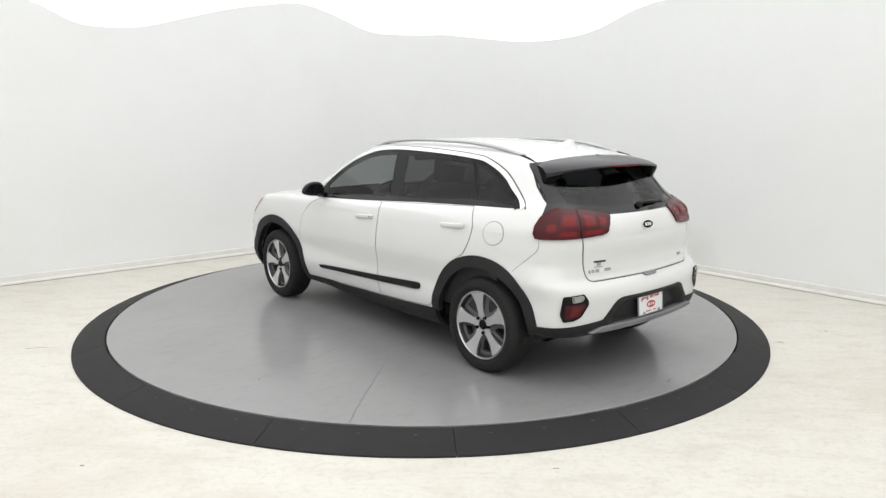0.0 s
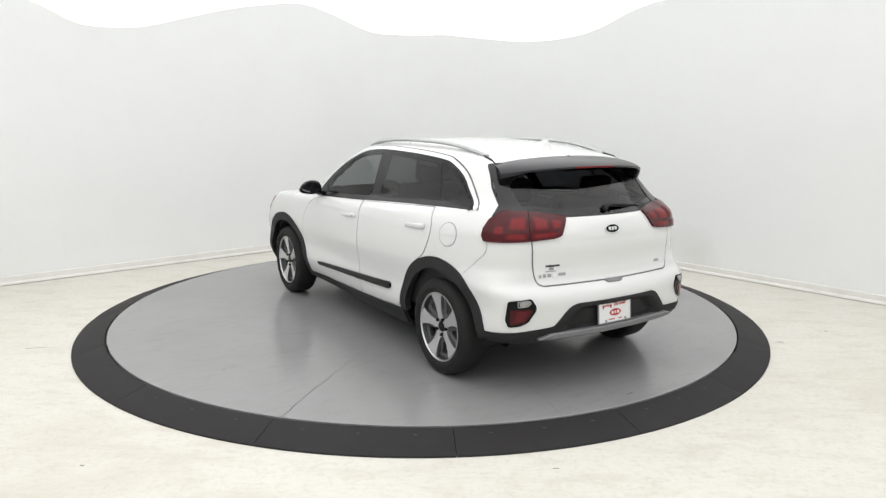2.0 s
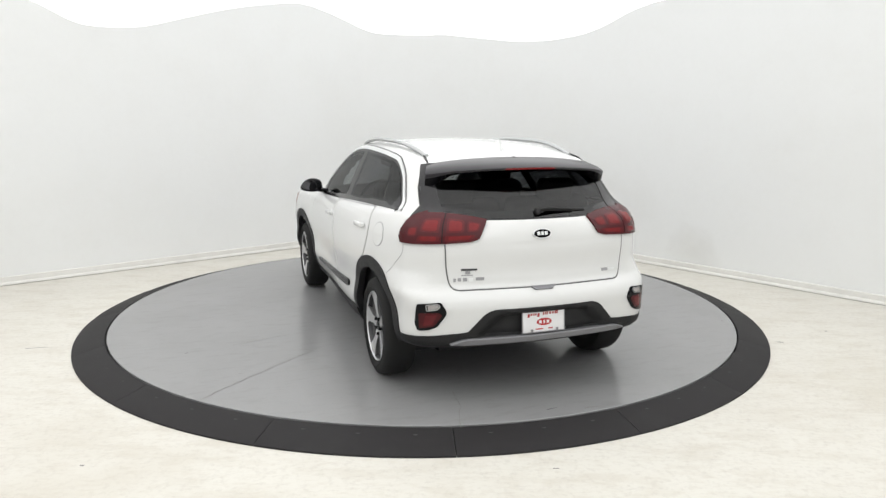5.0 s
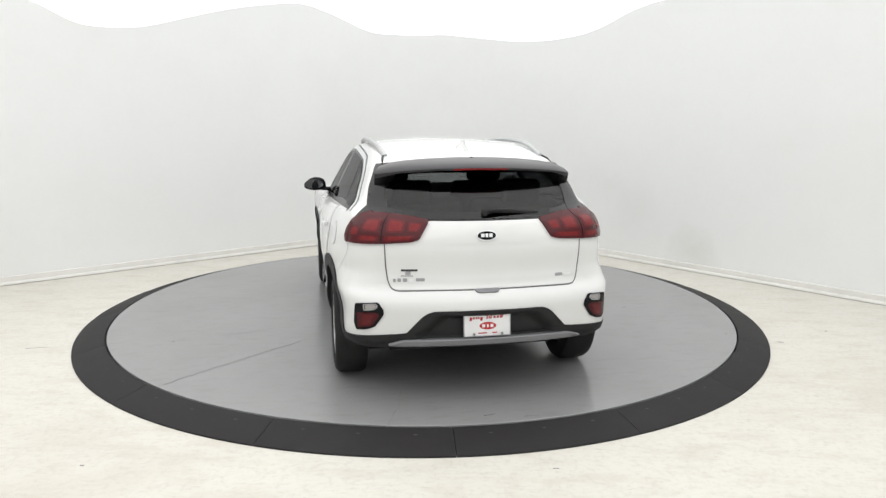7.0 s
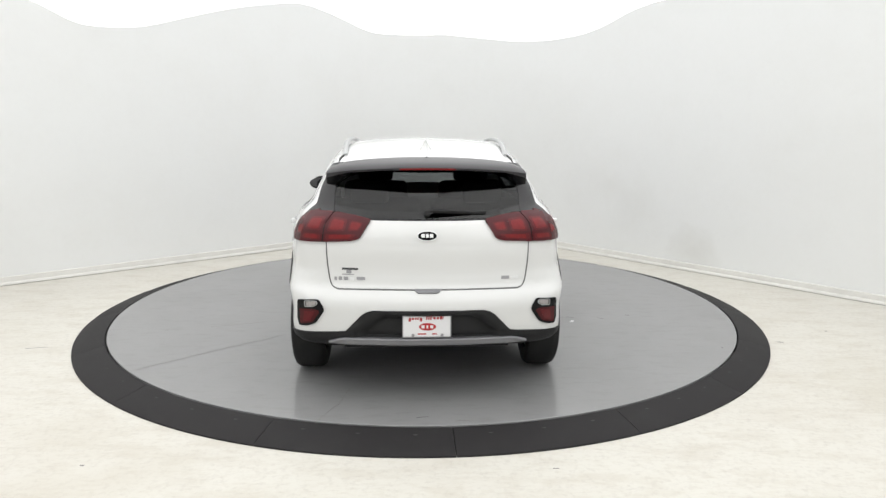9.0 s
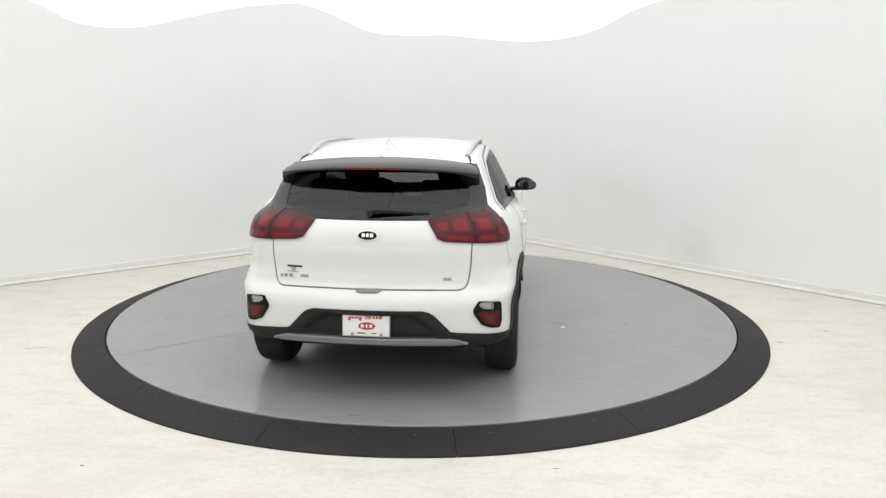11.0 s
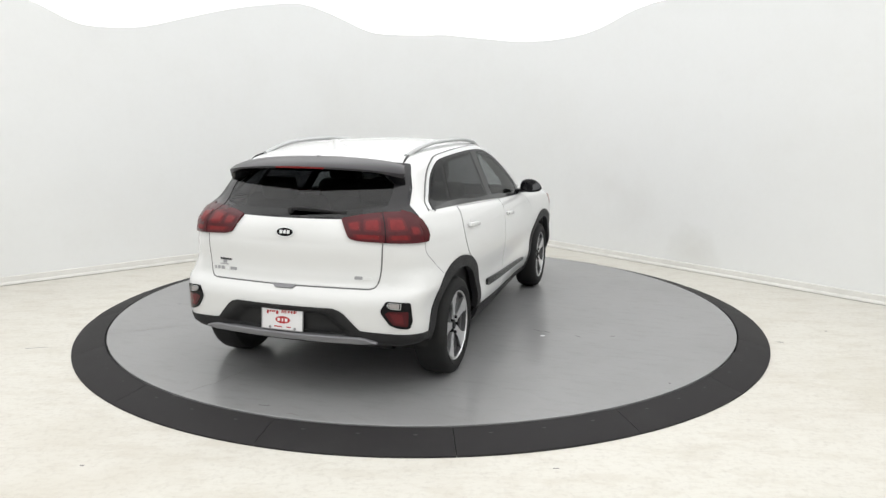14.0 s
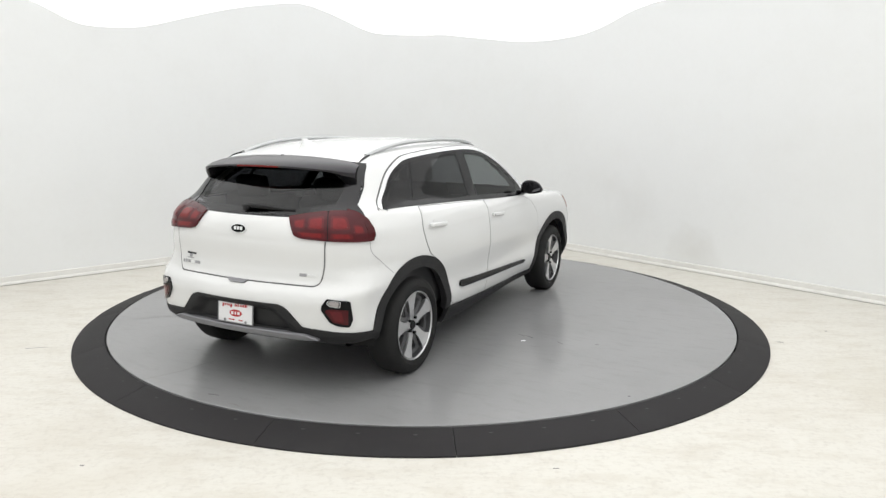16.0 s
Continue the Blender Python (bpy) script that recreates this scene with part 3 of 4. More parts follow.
    # side windows
    top_edge = flowing([(-0.262, 1.112), (-0.135, 1.215), (-0.003, 1.309), (0.165, 1.376), (0.30, 1.403), (0.65, 1.427), (1.05, 1.439), (1.3, 1.435), (1.49, 1.412), (1.68, 1.354), (1.85, 1.268), (1.985, 1.168), (2.09, 1.07)], 6)
    part("window_trim", ribbon(top_edge, 0.024, view, 0.006, 0.008), CHROME, car, "satin chrome window surround")
    part("panel_gap", ribbon(flowing([(-0.283, 1.108), (-0.155, 1.222), (-0.015, 1.322), (0.16, 1.391), (0.30, 1.418), (0.65, 1.442), (1.05, 1.454), (1.3, 1.450), (1.5, 1.427), (1.69, 1.367), (1.865, 1.280), (2.0, 1.178), (2.10, 1.085)], 6), 0.008, view, 0.0015, 0.004), GAP, body)
    # black border under the glass edges, then the pillars
    part("window_frame", ribbon(fillet(DLO, 0.014), 0.038, view, 0.004, 0.01, True, shift=0.013), PIANO, car, "black window surround")
    part("door_pillar", panel([(1.175, 1.413), (1.03, 1.416), (0.915, 1.072), (1.05, 1.066)], view, 0.005, 0.012), PIANO, car, "gloss black centre pillar")
    part("door_pillar", panel([(0.315, 1.386), (0.285, 1.383), (0.098, 1.108), (0.13, 1.106)], view, 0.005, 0.012), PIANO, car)
    part("side_window", panel(FRONT_GLASS, view, 0.0062, 0.003), GLASS_FRONT, car, "lightly tinted front side window")
    part("side_window", panel(REAR_GLASS_SIDE, view, 0.0062, 0.003), GLASS_PRIVACY, car, "dark tinted rear side window")
    part("quarter_window", panel(QUARTER_GLASS, view, 0.0062, 0.003), GLASS_PRIVACY, car, "dark tinted quarter window")
    part("mirror_triangle", panel([(2.06, 1.022), (1.90, 1.03), (1.985, 1.135), (2.05, 1.07)], view, 0.008, 0.01), PIANO, car)

# ---- tail ----
GAP_LID = flowing([(0.591, 0.948), (0.588, 0.86), (0.582, 0.79), (0.570, 0.722), (0.55, 0.69), (0.52, 0.680)], 4) + flowing([(0.30, 0.682), (0.0, 0.682)], 2)
lid_line = GAP_LID + flipped(GAP_LID)[1:]
part("panel_gap", ribbon(lid_line, 0.007, "rear", 0.0012, 0.004, False, 0.02), GAP, body)
lid_edge = [(u * 0.992, v + 0.006) for u, v in lid_line]
lid = [(0.588, 0.955)] + lid_edge + [(-0.588, 0.955), (-0.425, 0.966), (-0.335, 1.072), (0.335, 1.072), (0.425, 0.966)]
tailgate = part("tailgate", panel(lid, "rear", 0.003, 0.006), PAINT, car, "white painted tailgate")
part("latch_cover", panel(fillet([(-0.085, 0.683), (0.078, 0.683), (0.055, 0.664), (-0.062, 0.664)], 0.01), "rear", 0.010, 0.012), SKID, tailgate, "grey tailgate release")
part("rear_window", panel(BACK_GLASS, "rear", 0.004, 0.003), GLASS_BACK, car, "dark tinted rear window")
part("window_frame", ribbon(BACK_GLASS, 0.046, "rear", 0.0025, 0.006, True, shift=-0.015), FRIT, car, "black printed border of the rear window")
part("windscreen", panel(SCREEN, "front", 0.004, 0.003), GLASS_SCREEN, car, "clear windscreen")
for s in (1, -1):
    flip = (lambda q: q) if s > 0 else flipped
    # tail lamps in two pieces
    outer = soft_round(flip([(33.0, 0.949), (42, 0.942), (45.8, 0.942), (46.6, 0.975), (46.2, 1.01), (44.4, 1.060), (41.8, 1.092), (38.6, 1.108), (33.0, 1.106)]), 0.012)
    inner = soft_round(flip([(19.2, 1.072), (21.8, 0.972), (24.3, 0.958), (32.7, 0.949), (32.7, 1.105), (25.5, 1.090)]), 0.012)
    lamp = part("tail_lamp", panel(outer, "round", 0.016, 0.03, 0.03, 60), LENS, car, "dark red wrap-round tail lamp")
    lamp2 = part("tail_lamp", panel(inner, "round", 0.016, 0.03, 0.03, 60), LENS, car, "dark red tail lamp on the tailgate")
    for host, shapes in ((lamp2, ([(26.6, 1.066), (31.8, 1.078), (31.8, 1.008), (26.6, 1.010)], [(21.2, 1.054), (25.7, 1.062), (25.7, 1.010), (22.2, 1.012)], [(22.9, 0.996), (32.2, 0.994), (32.2, 0.962), (24.0, 0.970)])),
                         (lamp, ([(33.7, 1.078), (38.6, 1.076), (39.4, 1.012), (33.7, 1.010)], [(40.0, 1.040), (43.0, 1.030), (43.6, 0.985), (40.4, 0.985)], [(33.6, 0.994), (39.6, 0.992), (40.2, 0.960), (33.6, 0.962)]))):
        for q in shapes:
            part("lamp_element", panel(soft_round(flip(q), 0.014), "round", 0.0172, 0.004, 0.03, 60), LENS_MID, host, "brighter red lamp element")
            cu, cv = sum(c[0] for c in q) / len(q), sum(c[1] for c in q) / len(q)
            core = [(cu + (u - cu) * 0.74, cv + (v - cv) * 0.70) for u, v in q]
            part("lamp_element", panel(soft_round(flip(core), 0.012), "round", 0.0182, 0.003, 0.03, 60), LENS_BRIGHT, host, "bright red lamp core")
    part("lamp_seam", ribbon(flip([(32.85, 0.949), (32.85, 1.106)]), 0.016, "round", 0.012, 0.012, False, 0.03, None, 60), PIANO, lamp)
    part("lamp_edge", ribbon(flip([(46.1, 0.945), (46.9, 0.975), (46.5, 1.012), (44.8, 1.063), (42.1, 1.097), (38.9, 1.113)]), 0.014, "round", 0.012, 0.014, False, 0.03, None, 60), LENS_SMOKE, lamp)
    part("lamp_end", panel(flip([(44.4, 0.950), (46.0, 0.948), (46.3, 0.98), (45.8, 1.012), (44.0, 1.055), (43.4, 1.05), (44.5, 1.0)]), "round", 0.0172, 0.004, 0.03, 60), LENS_SMOKE, lamp, "smoked outer end of the lamp")
    # black corner trim between rear window and flank
    trim = flip([(33.5, 1.104), (38.6, 1.106), (42.4, 1.090), (44.4, 1.085), (42.6, 1.147), (43.5, 1.20), (46.9, 1.312), (49.6, 1.376), (43.0, 1.385), (40.0, 1.28), (37.5, 1.20)])
    part("pillar_trim", panel(trim, "round", 0.007, 0.012, 0.03, 60), FRIT, car, "gloss black corner trim")
    # reflector pods in the bumper
    pod = soft_round(flip([(38.6, 0.612), (32.2, 0.622), (30.7, 0.58), (30.6, 0.555), (33.0, 0.482), (35.4, 0.462), (38.4, 0.455), (39.3, 0.50)]), 0.012)
    pod = part("bumper_lamp", panel(pod, "round", 0.008, 0.02, 0.03, 60), PIANO, car, "black bumper lamp housing")
    part("reflector", panel(soft_round(flip([(38.0, 0.562), (32.6, 0.566), (31.7, 0.552), (33.9, 0.486), (37.9, 0.470)]), 0.01), "round", 0.010, 0.004, 0.03, 60), LENS_SMOKE, pod, "dark red reflector")
    part("reflector", panel(soft_round(flip([(36.2, 0.552), (33.0, 0.556), (34.4, 0.494), (36.8, 0.486)]), 0.006), "round", 0.011, 0.004, 0.03, 60), LENS_MID, pod)
    part("reversing_lamp", panel(soft_round(flip([(35.6, 0.606), (33.0, 0.609), (32.6, 0.598), (33.4, 0.586), (35.4, 0.580)]), 0.006), "round", 0.011, 0.004, 0.03, 60), CLEAR_LAMP, pod, "clear reversing lamp")
    part("lamp_rim", ribbon(soft_round(flip([(36.0, 0.609), (32.8, 0.612), (32.3, 0.598), (33.2, 0.583), (35.8, 0.577)]), 0.006), 0.003, "round", 0.0125, 0.004, True, 0.02, None, 60), RAIL, pod)
    part("headlamp", panel(fillet([(2.90, 0.928), (3.20, 0.875), (3.40, 0.79), (3.46, 0.70), (3.30, 0.70), (3.06, 0.81)], 0.02), "right" if s > 0 else "left", 0.006, 0.012), AMBER, car, "headlamp with a pink-amber reflector")
# lower bumper, plate recess and skid plate
bumper = part("lower_bumper", panel(BUMPER, "round", 0.006, 0.02, 0.025, 60), CLAD, car, "black plastic lower bumper with plate recess")


def skid_plate():
    """A thin silver blade along the bumper's lower edge."""
    bm = bmesh.new()
    rows = []
    for x in np.linspace(-0.580, 0.580, 37):
        q = abs(x)
        y = -0.748 + 0.16 * q**2 + 0.9 * max(0, q - 0.5) ** 2
        end = min(max((q - 0.50) / 0.08, 0), 1)
        top, low = 0.402 - 0.026 * end, 0.362 + 0.004 * end
        rows.append([bm.verts.new(v) for v in ((x, y + 0.05, top), (x, y + 0.006, top), (x, y, top - 0.006), (x, y + 0.004, low + 0.004), (x, y + 0.010, low), (x, y + 0.10, low + 0.004))])
    for r, s in zip(rows, rows[1:]):
        for i in range(len(r) - 1):
            bm.faces.new((r[i], r[i + 1], s[i + 1], s[i]))
    bm.faces.new(rows[0])
    bm.faces.new(rows[-1])
    return bm


part("skid_plate", skid_plate(), SKID, car, "silver plastic skid plate")


def spoiler():
    """The roof spoiler's painted top and its black underside with end plates."""
    rows = []
    for x in np.linspace(-0.615, 0.615, 43):
        q = abs(x)
        drop = 0.10 * q**2 + 0.12 * max(0, q - 0.46) ** 1.6
        root = x * 0.925
        p, _ = on_skin([(root, -0.235 + 0.10 * q * q)], "top")
        a = p[0]
        lip_y = -0.500 + 0.42 * q**2 + 1.0 * max(0, q - 0.54) ** 1.5
        lip = 1.378 - drop
        under, _ = on_skin([(root, lip - 0.035 - 0.10 * max(0, q - 0.45))], "rear")
        u = under[0]
        end = 0.075 * min(max(0, q - 0.48) / 0.12, 1)
        m1, m2 = root * 0.67 + x * 0.33, root * 0.33 + x * 0.67
        rows.append([(root, a[1] + 0.01, a[2] - 0.01), (root, a[1], a[2] + 0.007), (m1, (a[1] * 2 + lip_y) / 3, (a[2] * 2 + lip) / 3 + 0.012), (m2, (a[1] + 2 * lip_y) / 3, (a[2] + 2 * lip) / 3 + 0.010),
                     (x, lip_y + 0.012, lip + 0.001), (x, lip_y, lip - 0.007), (x, lip_y + 0.004, lip - 0.018 - end * 0.2), (x, lip_y + 0.03, lip - 0.020 - end), (m1, max(lip_y + 0.035, u[1] - 0.02), lip - 0.026 - end), (root, u[1] + 0.01, u[2] - end * 0.4)])
    made = []
    for lo, hi in ((0, 7), (6, 10)):
        bm = bmesh.new()
        grid = [[bm.verts.new(v) for v in r[lo:hi]] for r in rows]
        for r, s in zip(grid, grid[1:]):
            for i in range(hi - lo - 1):
                bm.faces.new((r[i], r[i + 1], s[i + 1], s[i]))
        for r in (0, -1):
            if hi == 10:
                bm.faces.new([bm.verts.new(v) for v in rows[r]])
        made.append(bm)
    return made


SPOIL = material("dark_grey_gloss_spoiler", (0.024, 0.0225, 0.026), 0.3, spec=0.25)
spoiler_top, spoiler_under = spoiler()
wing = part("spoiler", spoiler_top, SPOIL, car, "gloss black roof spoiler")
part("spoiler_underside", spoiler_under, PIANO, wing, "black underside and end plates")
bm = bmesh.new()
rows = []
for x in np.linspace(-0.165, 0.165, 13):
    lip = 1.378 - 0.10 * x * x
    y = -0.500 + 0.42 * x * x
    rows.append([bm.verts.new(v) for v in ((x, y + 0.01, lip - 0.005), (x, y - 0.003, lip - 0.008), (x, y - 0.001, lip - 0.018), (x, y + 0.012, lip - 0.020))])
for r, s in zip(rows, rows[1:]):
    for i in range(3):
        bm.faces.new((r[i], r[i + 1], s[i + 1], s[i]))
part("brake_light", bm, LENS_BRIGHT, wing, "red high-level brake light strip")
jet, _ = on_skin([(0, -0.245)], "top")
part("washer_jet", block((0.016, 0.03, 0.012), jet[0] + np.array([0, 0, 0.006]), 0.004), PIANO, wing)


def sweep(points, half_w, half_h, n=10, sharp=False):
    """A rounded bar along a line."""
    bm = bmesh.new()
    rows = []
    pts = [Vector(p) for p in points]
    for i, p in enumerate(pts):
        d = (pts[min(i + 1, len(pts) - 1)] - pts[max(i - 1, 0)]).normalized()
        side = d.cross(Vector((0, 0, 1)))
        side = Vector((1, 0, 0)) if side.length < 1e-3 else side.normalized()
        up = side.cross(d)
        w, h = (half_w, half_h) if not callable(half_w) else half_w(i / (len(pts) - 1))
        rows.append([bm.verts.new(p + side * w * math.cos(a) + up * h * math.sin(a)) for a in np.linspace(0, 2 * math.pi, n, endpoint=False)])
    for r, s in zip(rows, rows[1:]):
        for i in range(n):
            bm.faces.new((r[i], r[(i + 1) % n], s[(i + 1) % n], s[i]))
    bm.faces.new(rows[0])
    bm.faces.new(rows[-1])
    return bm


# roof rails, fin, wiper
for s in (-1, 1):
    ys = np.linspace(-0.05, 1.58, 24)
    p, _ = on_skin([(s * (0.553 - 0.03 * ((y - 0.8) / 0.8) ** 2), y) for y in ys], "top")
    arch = [0.030 * (1 - abs((y - 0.765) / 0.815) ** 3.2) for y in ys]
    part("roof_rail", sweep([(q[0], q[1], q[2] + h) for q, h in zip(p, arch)], 0.017, 0.014), RAIL, car, "silver roof rail")
    p, _ = on_skin([(s * 0.552, -0.24), (s * 0.545, -0.12), (s * 0.530, -0.03)], "top")
    part("rail_foot", sweep([q + np.array([0, 0, 0.003]) for q in p], 0.008, 0.007, 8), PIANO, car, "black roof channel cover")
bm = bmesh.new()
fin_rows = []
for t in np.linspace(0, 1, 9):
    fin_rows.append([bm.verts.new(((0.040 * (1 - t) ** 1.15 + 0.005) * math.sin(a), 0.03 - 0.045 * t + (0.03 + 0.085 * (1 - t) ** 1.5) * math.cos(a), 1.456 + 0.068 * t + 0.021 * (1 - t) * math.cos(a))) for a in np.linspace(0, 2 * math.pi, 14, endpoint=False)])
for r, s in zip(fin_rows, fin_rows[1:]):
    for i in range(14):
        bm.faces.new((r[i], r[(i + 1) % 14], s[(i + 1) % 14], s[i]))
bm.faces.new(fin_rows[-1])
part("antenna_fin", bm, PAINT, car, "white shark-fin antenna")
p, _ = on_skin([(-0.004, 1.112), (0.02, 1.132), (0.14, 1.127), (0.25, 1.119)], "rear")
wiper = part("wiper", block((0.034, 0.040, 0.040), p[0] + np.array([0.0, -0.016, 0.004]), 0.012), CLAD, car, "black rear wiper")
part("wiper_arm", sweep([p[1] + np.array([-0.02, -0.040, -0.004]), p[1] + np.array([0.02, -0.042, 0.002]), p[2] + np.array([0, -0.032, 0.002]), p[3] + np.array([0, -0.022, 0.0])], lambda t: (0.014 * (1 - 0.55 * t), 0.010 * (1 - 0.4 * t)), 0), CLAD, wiper)
p, _ = on_skin([(0.03 + 0.31 * t, 1.122 - 0.011 * t) for t in np.linspace(0, 1, 8)], "rear")
part("wiper_blade", sweep([q + np.array([0, -0.012, 0]) for q in p], 0.006, 0.008, 8), CLAD, wiper)

# badge, plate and stickers
def oval(cx, cz, a, b, n=28):
    return [(cx + a * math.cos(t), cz + b * math.sin(t)) for t in np.linspace(0, 2 * math.pi, n, endpoint=False)]


badge = part("badge", panel(oval(-0.006, 0.992, 0.060, 0.029), "rear", 0.010, 0.01), CHROME, tailgate, "black oval badge with a chrome rim")
part("badge_field", panel(oval(-0.006, 0.992, 0.054, 0.0235), "rear", 0.0115, 0.003), PIANO, badge)
for x0, x1 in ((-0.040, -0.020), (-0.014, 0.002), (0.008, 0.028)):
    q = [(x0, 0.983), (x1, 0.983), (x1, 1.003), (x0, 1.003)]
    part("badge_shape", panel(fillet(q, 0.004), "rear", 0.0125, 0.003), CHROME, badge, "plain chrome block on the badge")
for x0, x1, z, h, m in ((-0.50, -0.405, 0.797, 0.012, PRINT_BLACK), (-0.475, -0.445, 0.780, 0.020, PRINT_GREY), (-0.50, -0.43, 0.764, 0.006, PRINT_GREY),
                        (-0.545, -0.53, 0.738, 0.020, PRINT_GREY), (-0.52, -0.50, 0.740, 0.020, PRINT_GREY), (-0.49, -0.465, 0.740, 0.020, PRINT_GREY), (-0.455, -0.43, 0.738, 0.020, CHROME),
                        (-0.415, -0.365, 0.742, 0.018, PRINT_GREY), (0.428, 0.475, 0.742, 0.018, PRINT_GREY), (0.48, 0.532, 0.740, 0.016, CHROME)):
    part("lettering_bar", panel(fillet([(x0, z - h / 2), (x1, z - h / 2), (x1, z + h / 2), (x0, z + h / 2)], 0.004), "rear", 0.0055, 0.003), m, tailgate, "small badge lettering")
plate = part("number_plate", block((0.276, 0.006, 0.150), (0, 0, 0), 0.002), PLATE, car, "white dealer plate with red and black print")
plate.matrix_basis = pose(-0.01, -0.725, 0.488, -5, 0, 0)
for x, z, w, h, m in ((-0.055, 0.061, 0.05, 0.010, PRINT_BLACK), (0.005, 0.062, 0.055, 0.010, PRINT_BLACK), (0.062, 0.060, 0.036, 0.010, PRINT_GREY),
                      (-0.098, 0.026, 0.014, 0.022, PRINT_RED), (-0.080, 0.031, 0.011, 0.013, PRINT_RED), (-0.064, 0.031, 0.009, 0.013, PRINT_RED), (-0.051, 0.031, 0.009, 0.013, PRINT_RED), (-0.034, 0.026, 0.014, 0.022, PRINT_RED),
                      (0.000, 0.036, 0.008, 0.024, PRINT_RED), (0.012, 0.034, 0.007, 0.018, PRINT_RED), (0.024, 0.036, 0.008, 0.024, PRINT_RED), (0.044, 0.034, 0.013, 0.014, PRINT_RED), (0.064, 0.034, 0.013, 0.014, PRINT_RED), (0.082, 0.036, 0.012, 0.020, PRINT_RED), (0.094, 0.041, 0.005, 0.026, PRINT_RED),
                      (-0.028, -0.058, 0.05, 0.007, PRINT_RED), (0.045, -0.058, 0.03, 0.007, PRINT_RED)):
    part("print_bar", block((w, 0.0016, h), (x, -0.0036, z), 0.0007, Matrix.Rotation(0.16 if h > 0.012 else 0.0, 4, "Y")), m, plate)
bm = bmesh.new()
rim = np.linspace(0, 2 * math.pi, 28, endpoint=False)
low, high = ([bm.verts.new((0.004 + 0.050 * math.cos(t), y, -0.016 + 0.022 * math.sin(t))) for t in rim] for y in (-0.003, -0.0046))
bm.faces.new(high)
for k in range(28):
    bm.faces.new((low[k], low[(k + 1) % 28], high[(k + 1) % 28], high[k]))
part("print_oval", bm, PRINT_RED, plate)
for x, w in ((-0.026, 0.018), (-0.001, 0.010), (0.024, 0.018)):
    part("print_shape", block((w, 0.001, 0.018), (x + 0.004, -0.0052, -0.016), 0.0003), PLATE, plate)
for w, h, x, z in ((0.282, 0.005, 0, 0.076), (0.282, 0.005, 0, -0.076), (0.005, 0.148, -0.139, 0), (0.005, 0.148, 0.139, 0)):
    part("plate_frame", block((w, 0.012, h), (x, -0.001, z), 0.002), PRINT_GREY, plate, "thin metal plate frame")
for x in (-0.080, 0.088):
    for z in (-0.064,):
        bm = lathe([(0.001, 0.0), (0.007, -0.001), (0.009, 0.004)], 10, "z")
        part("plate_screw", bm, PRINT_GREY, plate).matrix_basis = pose(x, -0.0045, z, 90, 0, 0)


